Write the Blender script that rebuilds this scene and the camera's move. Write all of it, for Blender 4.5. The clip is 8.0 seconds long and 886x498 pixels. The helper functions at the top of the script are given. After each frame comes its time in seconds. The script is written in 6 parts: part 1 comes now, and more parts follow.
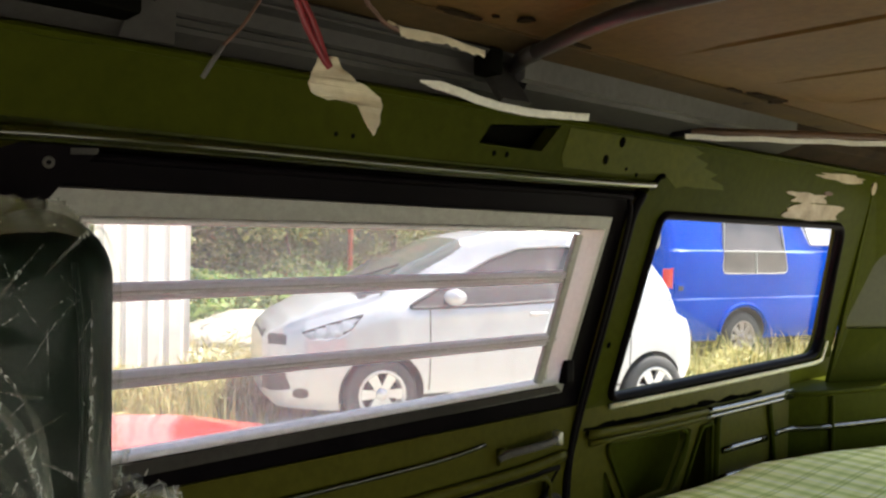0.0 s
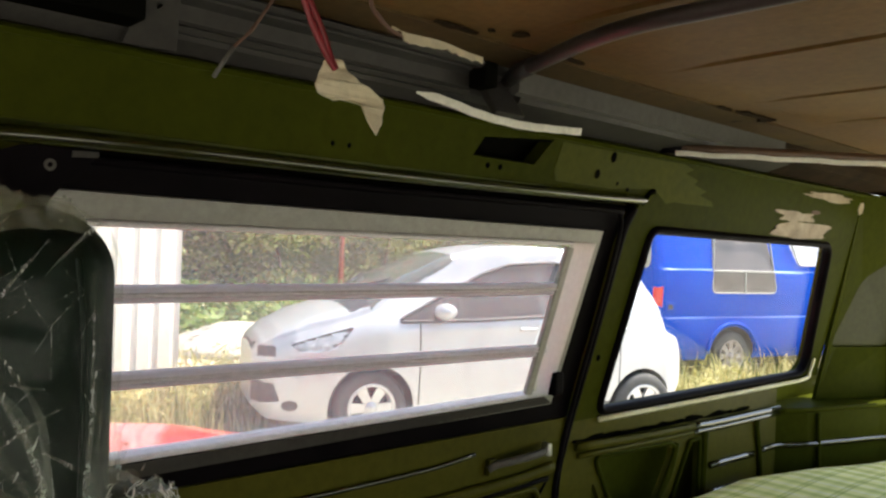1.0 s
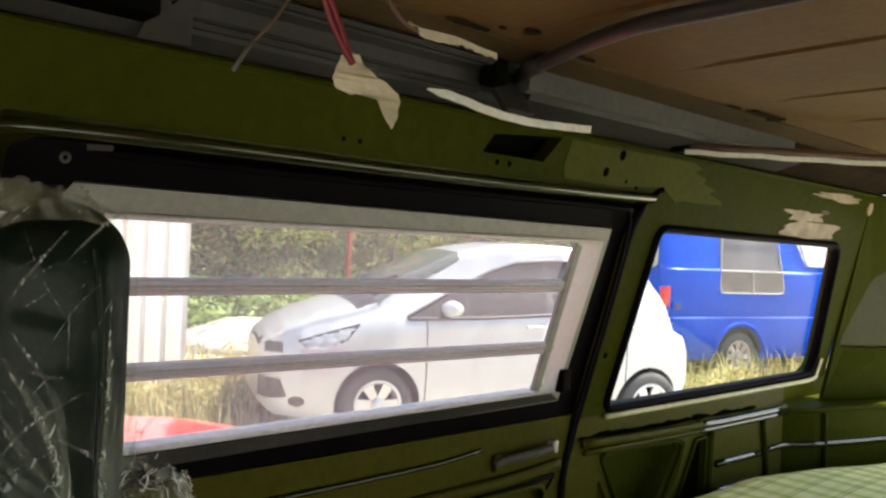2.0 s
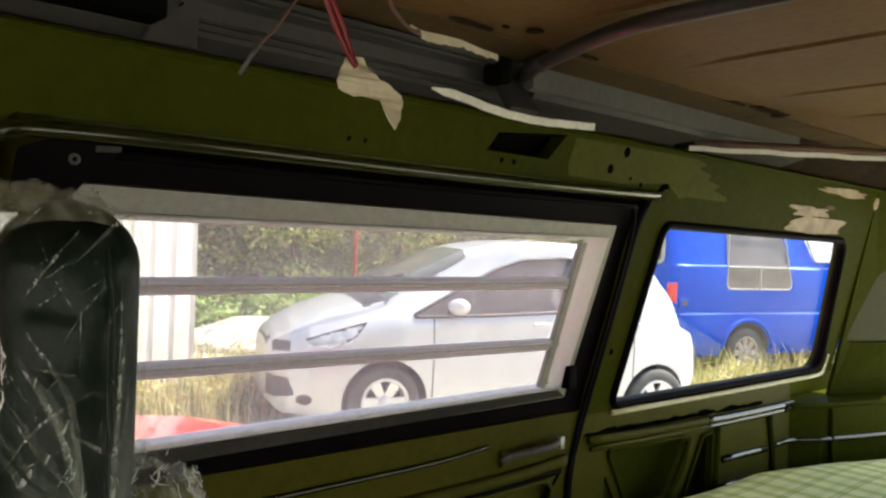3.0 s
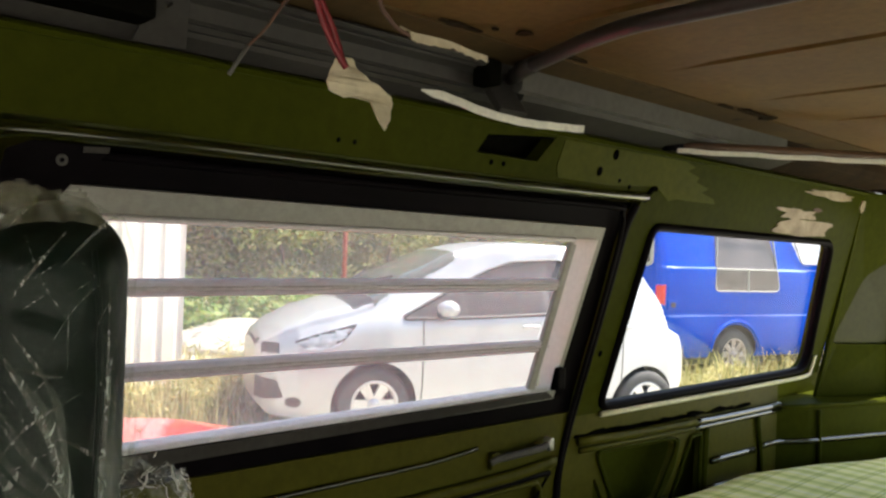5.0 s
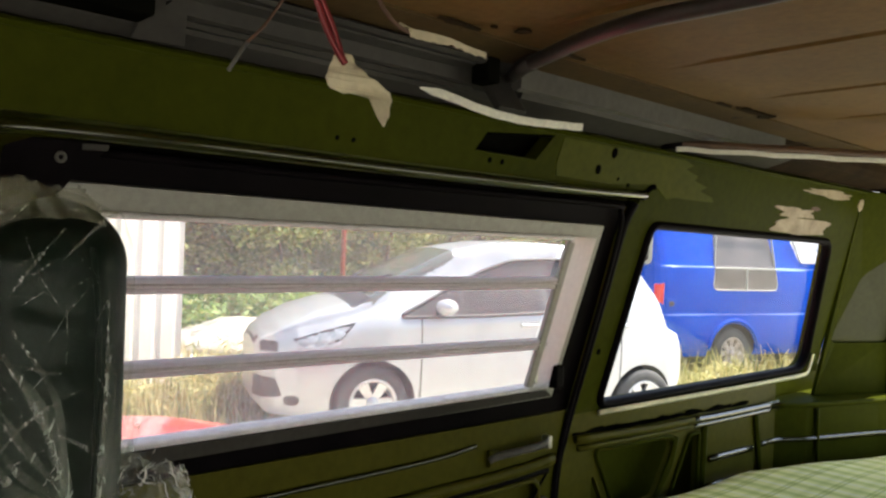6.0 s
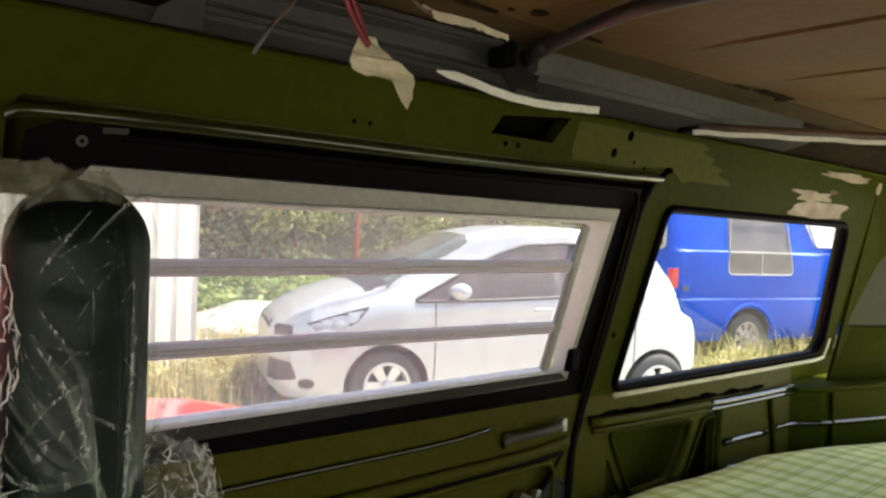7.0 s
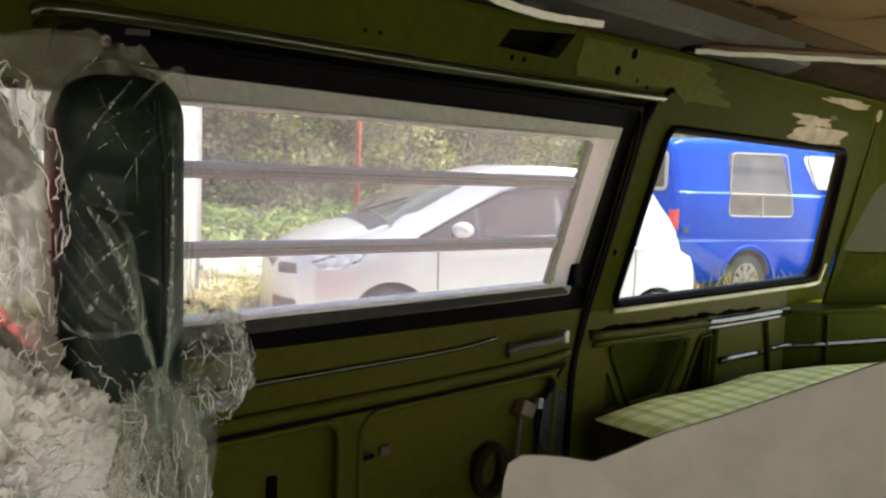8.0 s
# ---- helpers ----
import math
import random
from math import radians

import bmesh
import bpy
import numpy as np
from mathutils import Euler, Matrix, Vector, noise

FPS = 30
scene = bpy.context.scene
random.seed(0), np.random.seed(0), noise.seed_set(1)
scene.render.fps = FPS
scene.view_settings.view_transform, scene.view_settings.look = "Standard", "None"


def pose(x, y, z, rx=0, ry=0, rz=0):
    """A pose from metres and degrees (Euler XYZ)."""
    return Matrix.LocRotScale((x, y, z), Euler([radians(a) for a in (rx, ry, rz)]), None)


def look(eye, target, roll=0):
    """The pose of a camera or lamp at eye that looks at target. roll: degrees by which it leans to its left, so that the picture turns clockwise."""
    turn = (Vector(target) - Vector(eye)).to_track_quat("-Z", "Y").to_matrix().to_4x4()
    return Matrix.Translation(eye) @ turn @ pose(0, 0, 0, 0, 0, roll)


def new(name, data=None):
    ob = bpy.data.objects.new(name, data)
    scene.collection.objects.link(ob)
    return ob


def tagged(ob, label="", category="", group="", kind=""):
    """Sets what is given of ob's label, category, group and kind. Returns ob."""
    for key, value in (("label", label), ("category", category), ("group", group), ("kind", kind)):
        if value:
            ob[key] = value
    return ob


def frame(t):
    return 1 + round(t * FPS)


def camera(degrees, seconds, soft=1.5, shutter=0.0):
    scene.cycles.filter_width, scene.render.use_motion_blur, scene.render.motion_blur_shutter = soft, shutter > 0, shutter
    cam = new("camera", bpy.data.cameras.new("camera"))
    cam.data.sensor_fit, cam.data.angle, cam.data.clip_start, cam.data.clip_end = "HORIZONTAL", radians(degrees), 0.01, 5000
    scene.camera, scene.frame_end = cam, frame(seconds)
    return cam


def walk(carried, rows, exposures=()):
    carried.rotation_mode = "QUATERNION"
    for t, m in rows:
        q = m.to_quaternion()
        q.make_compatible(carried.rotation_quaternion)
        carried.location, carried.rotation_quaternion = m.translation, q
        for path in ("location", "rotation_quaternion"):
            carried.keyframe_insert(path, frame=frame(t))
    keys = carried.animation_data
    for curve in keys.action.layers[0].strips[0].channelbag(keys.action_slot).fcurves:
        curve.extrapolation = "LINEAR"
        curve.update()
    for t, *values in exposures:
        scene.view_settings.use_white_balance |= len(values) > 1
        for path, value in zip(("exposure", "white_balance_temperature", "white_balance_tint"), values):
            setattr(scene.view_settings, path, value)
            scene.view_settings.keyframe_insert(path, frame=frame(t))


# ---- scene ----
from mathutils.geometry import tessellate_polygon


cam = camera(58.0, 8.0, soft=2.4)
PATH = [
    (0, (0.234, 0.273, 1.453), (1.578, 1.753, 1.423), 1.0),
    (0.5, (0.222, 0.264, 1.442), (1.568, 1.743, 1.44), 2.0),
    (1, (0.22, 0.262, 1.443), (1.58, 1.728, 1.453), 1.9),
    (1.5, (0.217, 0.262, 1.44), (1.57, 1.735, 1.449), 2.5),
    (3, (0.208, 0.251, 1.44), (1.544, 1.74, 1.438), 2.0),
    (3.5, (0.208, 0.251, 1.441), (1.55, 1.734, 1.438), 2.1),
    (4, (0.207, 0.251, 1.439), (1.554, 1.729, 1.445), 2.2),
    (4.5, (0.208, 0.251, 1.44), (1.56, 1.725, 1.446), 2.1),
    (6, (0.207, 0.25, 1.438), (1.565, 1.719, 1.439), 2.1),
    (6.5, (0.207, 0.251, 1.438), (1.563, 1.722, 1.432), 2.2),
    (7, (0.2, 0.25, 1.436), (1.534, 1.739, 1.397), 2.1),
    (7.5, (0.175, 0.241, 1.415), (1.51, 1.729, 1.35), 2.2),
    (7.7, (0.169, 0.228, 1.396), (1.509, 1.709, 1.293), 2.0),
    (7.8, (0.162, 0.224, 1.391), (1.502, 1.703, 1.259), 1.8),
    (7.9, (0.16, 0.222, 1.381), (1.497, 1.702, 1.228), 1.6),
    (8, (0.158, 0.22, 1.374), (1.49, 1.701, 1.202), 2.0),
]
walk(cam, [(t, look(eye, target, roll)) for t, eye, target, roll in PATH])
# ---- world and light ----
world = bpy.data.worlds.new("sky")
scene.world = world
world.use_nodes = True
sky = world.node_tree.nodes.new("ShaderNodeTexSky")
sky.sky_type, sky.sun_disc = 'NISHITA', False
sky.sun_elevation, sky.sun_rotation = radians(63), radians(112)
sky.air_density, sky.dust_density = 1.2, 2.5
bg = world.node_tree.nodes["Background"]
bg.inputs["Strength"].default_value = 0.15
world.node_tree.links.new(sky.outputs[0], bg.inputs[0])
sun = new("sun", bpy.data.lights.new("sun", 'SUN'))
sun.data.energy, sun.data.angle, sun.data.color = 5.0, radians(0.5), (1.0, 0.95, 0.87)
sun.matrix_world = look((0, 0, 0), (-0.45, 0.18, -1.0))
scene.view_settings.exposure = 1.57


# ---- materials ----
def ramp_node(nt, stops):
    r = nt.nodes.new("ShaderNodeValToRGB")
    els = r.color_ramp.elements
    while len(els) < len(stops):
        els.new(0.5)
    for e, (p, c) in zip(els, stops):
        e.position, e.color = p, (*c, 1)
    return r


def coords(nt, kind="Object", scale=(1, 1, 1), turn=(0, 0, 0)):
    tc = nt.nodes.new("ShaderNodeTexCoord")
    mp = nt.nodes.new("ShaderNodeMapping")
    mp.inputs["Scale"].default_value = scale
    mp.inputs["Rotation"].default_value = turn
    nt.links.new(tc.outputs[kind], mp.inputs["Vector"])
    return mp.outputs["Vector"]


def noise_node(nt, vec, scale, detail=4.0, rough=0.6, distort=0.0):
    n = nt.nodes.new("ShaderNodeTexNoise")
    n.inputs["Scale"].default_value = scale
    n.inputs["Detail"].default_value = detail
    n.inputs["Roughness"].default_value = rough
    n.inputs["Distortion"].default_value = distort
    nt.links.new(vec, n.inputs["Vector"])
    return n.outputs["Fac"]


def mix_node(nt, a, b, fac, blend='MIX'):
    m = nt.nodes.new("ShaderNodeMix")
    m.data_type, m.blend_type = 'RGBA', blend
    for sock, v in ((m.inputs[6], a), (m.inputs[7], b), (m.inputs[0], fac)):
        if isinstance(v, tuple):
            sock.default_value = (*v, 1)
        elif isinstance(v, (int, float)):
            sock.default_value = v
        else:
            nt.links.new(v, sock)
    return m.outputs[2]


def surface(name, stops, rough=0.5, metal=0.0, large=3.0, small=60.0, bump=0.1, bump_size=0.002,
            spots=None, spot_at=0.68, spot_scale=9.0, rough_var=0.15, coat=0.0, scale=(1, 1, 1), spec=0.5):
    """A worn surface: colour from a large noise, grain from a small one, spots of another colour, bump."""
    m = bpy.data.materials.new(name)
    m.use_nodes = True
    nt = m.node_tree
    p = nt.nodes["Principled BSDF"]
    vec = coords(nt, scale=scale)
    big = noise_node(nt, vec, large, 5.0, 0.6, 0.4)
    fine = noise_node(nt, vec, small, 3.0, 0.6)
    r = ramp_node(nt, stops)
    nt.links.new(big, r.inputs[0])
    g = ramp_node(nt, [(0.3, (0.86, 0.86, 0.86)), (0.7, (1.08, 1.08, 1.08))])
    nt.links.new(fine, g.inputs[0])
    col = mix_node(nt, r.outputs[0], g.outputs[0], 1.0, 'MULTIPLY')
    if spots:
        sp = noise_node(nt, vec, spot_scale, 6.0, 0.7, 0.6)
        cut = ramp_node(nt, [(spot_at, (0, 0, 0)), (spot_at + 0.03, (1, 1, 1))])
        nt.links.new(sp, cut.inputs[0])
        col = mix_node(nt, col, spots, cut.outputs[0])
    nt.links.new(col, p.inputs["Base Color"])
    rr = nt.nodes.new("ShaderNodeMapRange")
    rr.inputs[3].default_value, rr.inputs[4].default_value = max(0.02, rough - rough_var), min(1, rough + rough_var)
    nt.links.new(big, rr.inputs[0])
    nt.links.new(rr.outputs[0], p.inputs["Roughness"])
    p.inputs["Metallic"].default_value = metal
    p.inputs["Specular IOR Level"].default_value = spec
    p.inputs["Coat Weight"].default_value = coat
    p.inputs["Coat Roughness"].default_value = 0.08
    if bump:
        add = nt.nodes.new("ShaderNodeMath")
        add.operation = 'ADD'
        nt.links.new(big, add.inputs[0])
        nt.links.new(fine, add.inputs[1])
        b = nt.nodes.new("ShaderNodeBump")
        b.inputs["Strength"].default_value, b.inputs["Distance"].default_value = bump, bump_size
        nt.links.new(add.outputs[0], b.inputs["Height"])
        nt.links.new(b.outputs[0], p.inputs["Normal"])
    return m


def glass(name, tint=(1, 1, 1), dust=0.1, dust_colour=(0.8, 0.8, 0.78), rough=0.0):
    """A pane: clear, with a mirror gloss at grazing angles and a film of dust."""
    m = bpy.data.materials.new(name)
    m.use_nodes = True
    nt = m.node_tree
    nt.nodes.remove(nt.nodes["Principled BSDF"])
    out = nt.nodes["Material Output"]
    tr = nt.nodes.new("ShaderNodeBsdfTransparent")
    tr.inputs[0].default_value = (*tint, 1)
    gl = nt.nodes.new("ShaderNodeBsdfGlossy")
    gl.inputs["Roughness"].default_value = rough
    lw = nt.nodes.new("ShaderNodeLayerWeight")
    pw = nt.nodes.new("ShaderNodeMath")
    pw.operation = 'POWER'
    pw.inputs[1].default_value = 4.0
    nt.links.new(lw.outputs["Facing"], pw.inputs[0])
    fr = nt.nodes.new("ShaderNodeMapRange")
    fr.inputs[3].default_value, fr.inputs[4].default_value = 0.006, 0.16
    nt.links.new(pw.outputs[0], fr.inputs[0])
    a = nt.nodes.new("ShaderNodeMixShader")
    nt.links.new(fr.outputs[0], a.inputs[0])
    nt.links.new(tr.outputs[0], a.inputs[1])
    nt.links.new(gl.outputs[0], a.inputs[2])
    df = nt.nodes.new("ShaderNodeBsdfTranslucent")
    df.inputs[0].default_value = (*dust_colour, 1)
    d2 = nt.nodes.new("ShaderNodeBsdfDiffuse")
    d2.inputs[0].default_value = (*dust_colour, 1)
    both = nt.nodes.new("ShaderNodeMixShader")
    nt.links.new(df.outputs[0], both.inputs[1])
    nt.links.new(d2.outputs[0], both.inputs[2])
    vec = coords(nt)
    n = noise_node(nt, vec, 5.0, 6.0, 0.65, 0.5)
    mr = nt.nodes.new("ShaderNodeMapRange")
    mr.inputs[1].default_value, mr.inputs[2].default_value = 0.3, 0.75
    mr.inputs[3].default_value, mr.inputs[4].default_value = dust * 0.6, dust * 1.5
    nt.links.new(n, mr.inputs[0])
    b = nt.nodes.new("ShaderNodeMixShader")
    nt.links.new(mr.outputs[0], b.inputs[0])
    nt.links.new(a.outputs[0], b.inputs[1])
    nt.links.new(both.outputs[0], b.inputs[2])
    nt.links.new(b.outputs[0], out.inputs[0])
    return m


OLIVE = surface("olive_paint", [(0.25, (0.033, 0.0395, 0.0034)), (0.55, (0.0425, 0.0495, 0.0045)), (0.8, (0.054, 0.06, 0.0068))],
                0.42, 0, 2.2, 45, 0.06, 0.001, (0.03, 0.033, 0.012), 0.76, 14, 0.12, 0.0, spec=0.01)
# Lit copy of the van's olive: lighter colour to brighten the lower panels.
OLIVE_LIT = surface("olive_paint_lit", [(0.25, (0.0556, 0.0562, 0.0064)), (0.6, (0.079, 0.0757, 0.0093)), (0.85, (0.102, 0.092, 0.014))],
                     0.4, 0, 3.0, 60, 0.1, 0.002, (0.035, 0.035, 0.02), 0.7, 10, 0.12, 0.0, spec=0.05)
PALE_OLIVE = surface("paler_olive", [(0.3, (0.06, 0.068, 0.006)), (0.7, (0.078, 0.084, 0.009))], 0.5, 0, 6, 60, 0.1, 0.002, spec=0.03)
PILLAR_COVER = surface("pillar_cover", [(0.3, (0.036, 0.039, 0.014)), (0.7, (0.05, 0.053, 0.022))], 0.4, 0, 4, 60, 0.05, 0.001, spec=0.15)
GREY = surface("grey_primer", [(0.25, (0.036, 0.034, 0.031)), (0.6, (0.055, 0.052, 0.047)), (0.85, (0.075, 0.072, 0.065))],
               0.5, 0, 5, 70, 0.15, 0.002, (0.09, 0.05, 0.03), 0.68, 12, spec=0.1)
GREY_LIGHT = surface("pale_primer", [(0.25, (0.088, 0.084, 0.076)), (0.7, (0.122, 0.117, 0.105))], 0.5, 0, 4, 60, 0.1, 0.002,
                     (0.16, 0.12, 0.08), 0.72, 9, spec=0.12)
BLACK = surface("black_rubber", [(0.3, (0.003, 0.0024, 0.003)), (0.7, (0.007, 0.0055, 0.0065))], 0.5, 0, 8, 90, 0.1, 0.001, spec=0.02)
# Near-black for the shade in gaps and holes, and for dried adhesive.
SHADE_AND_GLUE = surface("shade_and_glue", [(0.3, (0.003, 0.003, 0.0024)), (0.7, (0.006, 0.006, 0.0042))], 0.7, 0, 8, 90, 0.0, spec=0)
ALU = surface("window_aluminium", [(0.25, (0.29, 0.29, 0.25)), (0.7, (0.335, 0.33, 0.29))], 0.5, 0.0, 5, 80, 0.1, 0.001,
              (0.36, 0.34, 0.3), 0.72, 12)
# Brighter copy of the aluminium, lifted for bars seen against daylight.
ALU_BRIGHT = surface("worn_aluminium", [(0.25, (0.6, 0.58, 0.58)), (0.7, (0.72, 0.7, 0.7))], 0.5, 0.1, 6, 80, 0.1, 0.001)
BROWN = surface("aged_hardboard", [(0.2, (0.078, 0.045, 0.013)), (0.5, (0.126, 0.075, 0.023)), (0.8, (0.18, 0.11, 0.036))],
                0.62, 0, 2.6, 70, 0.15, 0.002, (0.08, 0.045, 0.022), 0.69, 4.5, 0.12, 0, spec=0.1)
BROWN_DARK = surface("stained_edge", [(0.3, (0.0562, 0.0366, 0.0158)), (0.7, (0.107, 0.0703, 0.0295))], 0.7, 0, 5, 60, 0.2, 0.002,
                     (0.035, 0.02, 0.014), 0.62, 9, spec=0.08)
# Stains of the lining; also the dark rail end, strap and bed board.
DARK_BROWN = surface("burnt_stain", [(0.3, (0.015, 0.00935, 0.0054)), (0.7, (0.0338, 0.0221, 0.0126))], 0.8, 0, 14, 90, 0.2, 0.002, spec=0.03)
FILLER = surface("body_filler", [(0.3, (0.2, 0.15, 0.09)), (0.5, (0.34, 0.27, 0.19)), (0.7, (0.46, 0.38, 0.28))], 0.5, 0, 12, 90, 0.2, 0.002, spec=0.2)
TAPE = surface("masking_tape", [(0.3, (0.52, 0.46, 0.31)), (0.7, (0.64, 0.58, 0.41))], 0.75, 0, 14, 120, 0.25, 0.002)
STRIP = surface("white_foam_strip", [(0.3, (0.69, 0.678, 0.575)), (0.7, (0.851, 0.839, 0.736))], 0.7, 0, 16, 120, 0.3, 0.003)
RED_WIRE = surface("red_wire", [(0.3, (0.12, 0.006, 0.01)), (0.7, (0.18, 0.009, 0.013))], 0.4, 0, 20, 90, 0.0)
TUBE_MAT = surface("grey_conduit", [(0.3, (0.034, 0.028, 0.024)), (0.7, (0.05, 0.042, 0.036))], 0.45, 0, 9, 90, 0.1, 0.001)
# Cream colour stands in for sunlight on the olive flange.
FLANGE_LIT = surface("flange_lit_cream", [(0.3, (0.744, 0.72, 0.504)), (0.7, (0.888, 0.852, 0.624))], 0.5, 0, 9, 90, 0.1, 0.001)
SEAT = surface("seat_vinyl", [(0.3, (0.0066, 0.013, 0.009)), (0.7, (0.011, 0.0208, 0.0144))], 0.6, 0, 6, 140, 0.2, 0.002, spec=0.08)
FOAM = surface("pale_foam", [(0.3, (0.296, 0.278, 0.248)), (0.7, (0.344, 0.326, 0.296))], 0.85, 0, 3, 50, 0.2, 0.003)
CHROME = surface("dull_chrome", [(0.3, (0.42, 0.42, 0.38)), (0.7, (0.55, 0.55, 0.5))], 0.35, 0.7, 10, 90, 0.05, 0.001)
RUST = surface("rust_brown", [(0.3, (0.08, 0.04, 0.025)), (0.7, (0.13, 0.065, 0.04))], 0.7, 0, 14, 90, 0.2, 0.002)
PLUG = surface("tan_plug", [(0.3, (0.13, 0.09, 0.06)), (0.7, (0.2, 0.14, 0.1))], 0.6, 0, 14, 90, 0.1, 0.002)
WOOD_ROD = surface("wooden_rod", [(0.25, (0.09, 0.05, 0.028)), (0.6, (0.14, 0.08, 0.045))], 0.42, 0, 5, 60, 0.2, 0.001, scale=(8, 1, 8))
SILVER = surface("silver_paint", [(0.3, (0.445, 0.454, 0.47)), (0.7, (0.479, 0.487, 0.504))], 0.32, 0.35, 1.5, 90, 0.0, coat=0.6, rough_var=0.03)
BLUE = surface("blue_paint", [(0.3, (0.0004, 0.046, 0.37)), (0.7, (0.0008, 0.062, 0.44))], 0.3, 0, 1.5, 70, 0.02, 0.002, coat=0.0, rough_var=0.05, spec=0.035)
BLUE_PALE = surface("pinstripe_and_highlight", [(0.3, (0.06, 0.16, 0.55)), (0.7, (0.1, 0.22, 0.6))], 0.4, 0, 3, 70, 0.0)
RED = surface("red_paint", [(0.3, (0.55, 0.012, 0.02)), (0.7, (0.65, 0.02, 0.03))], 0.25, 0, 2, 70, 0.0, coat=0.7, rough_var=0.05)
TYRE = surface("tyre_rubber", [(0.3, (0.036, 0.036, 0.036)), (0.7, (0.081, 0.0774, 0.072))], 0.8, 0, 6, 90, 0.2, 0.004)
RIM = surface("wheel_alloy", [(0.3, (0.5, 0.5, 0.5)), (0.7, (0.65, 0.65, 0.64))], 0.35, 0.6, 8, 90, 0.0)
RIM_OLD = surface("rusty_wheel", [(0.3, (0.3, 0.24, 0.2)), (0.7, (0.5, 0.45, 0.4))], 0.5, 0.2, 14, 90, 0.1, 0.002)
TRIM_BLACK = surface("black_plastic", [(0.3, (0.02, 0.02, 0.022)), (0.7, (0.035, 0.035, 0.036))], 0.5, 0, 8, 90, 0.05, 0.001)
# Lifted base colour stands in for hedge and sky reflected in the windscreen.
CAR_GLASS_PALE = surface("reflecting_car_glass", [(0.3, (0.06, 0.075, 0.065)), (0.7, (0.1, 0.11, 0.1))], 0.1, 0, 3, 40, 0.0, rough_var=0.03, spec=0.5)
CAR_GLASS = surface("dark_car_glass", [(0.3, (0.04, 0.038, 0.037)), (0.7, (0.06, 0.056, 0.055))], 0.06, 0, 2, 40, 0.0, rough_var=0.02, spec=0.3)
PALE_GLASS = surface("curtained_glass", [(0.3, (0.07, 0.06, 0.055)), (0.7, (0.13, 0.11, 0.1))], 0.12, 0, 3, 40, 0.0, rough_var=0.03)
BLIND = surface("white_blind", [(0.3, (0.5, 0.5, 0.52)), (0.7, (0.62, 0.62, 0.64))], 0.3, 0, 3, 40, 0.0)
LAMP = surface("headlamp_lens", [(0.3, (0.22, 0.23, 0.25)), (0.55, (0.5, 0.51, 0.53)), (0.7, (0.75, 0.75, 0.77))], 0.1, 0.3, 14, 60, 0.0)
TAIL = surface("tail_lamp_red", [(0.3, (0.5, 0.012, 0.012)), (0.7, (0.62, 0.03, 0.02))], 0.15, 0, 9, 60, 0.0)
SHEET = surface("cream_sheet_metal", [(0.25, (0.74, 0.69, 0.62)), (0.7, (0.82, 0.77, 0.7))], 0.5, 0, 1.3, 50, 0.05, 0.002, (0.5, 0.42, 0.34), 0.76, 5)
POLE_RED = surface("red_pole", [(0.3, (0.42, 0.09, 0.05)), (0.7, (0.55, 0.14, 0.08))], 0.6, 0, 6, 60, 0.05, 0.002)
BARK = surface("branch_bark", [(0.3, (0.1, 0.075, 0.05)), (0.7, (0.17, 0.13, 0.09))], 0.85, 0, 8, 60, 0.4, 0.01)
GRAVEL = surface("pale_gravel", [(0.25, (0.3, 0.28, 0.24)), (0.6, (0.42, 0.39, 0.33)), (0.85, (0.52, 0.48, 0.41))], 0.85, 0, 4, 25, 0.7, 0.03)
FLOOR = surface("van_floor", [(0.3, (0.07, 0.065, 0.05)), (0.7, (0.12, 0.11, 0.085))], 0.7, 0, 3, 60, 0.15, 0.003)
SHELL_OUT = surface("olive_outside", [(0.3, (0.1, 0.12, 0.02)), (0.7, (0.13, 0.15, 0.026))], 0.35, 0, 2, 50, 0.0, coat=0.3)
# Dust is set heavy so the pane also gives the pale veil of glare.
PANE_DUST_VEIL = glass("dusty_veil_pane", (0.98, 0.98, 0.96), 0.16)
PANE = glass("clear_pane", (0.99, 0.99, 0.99), 0.003)


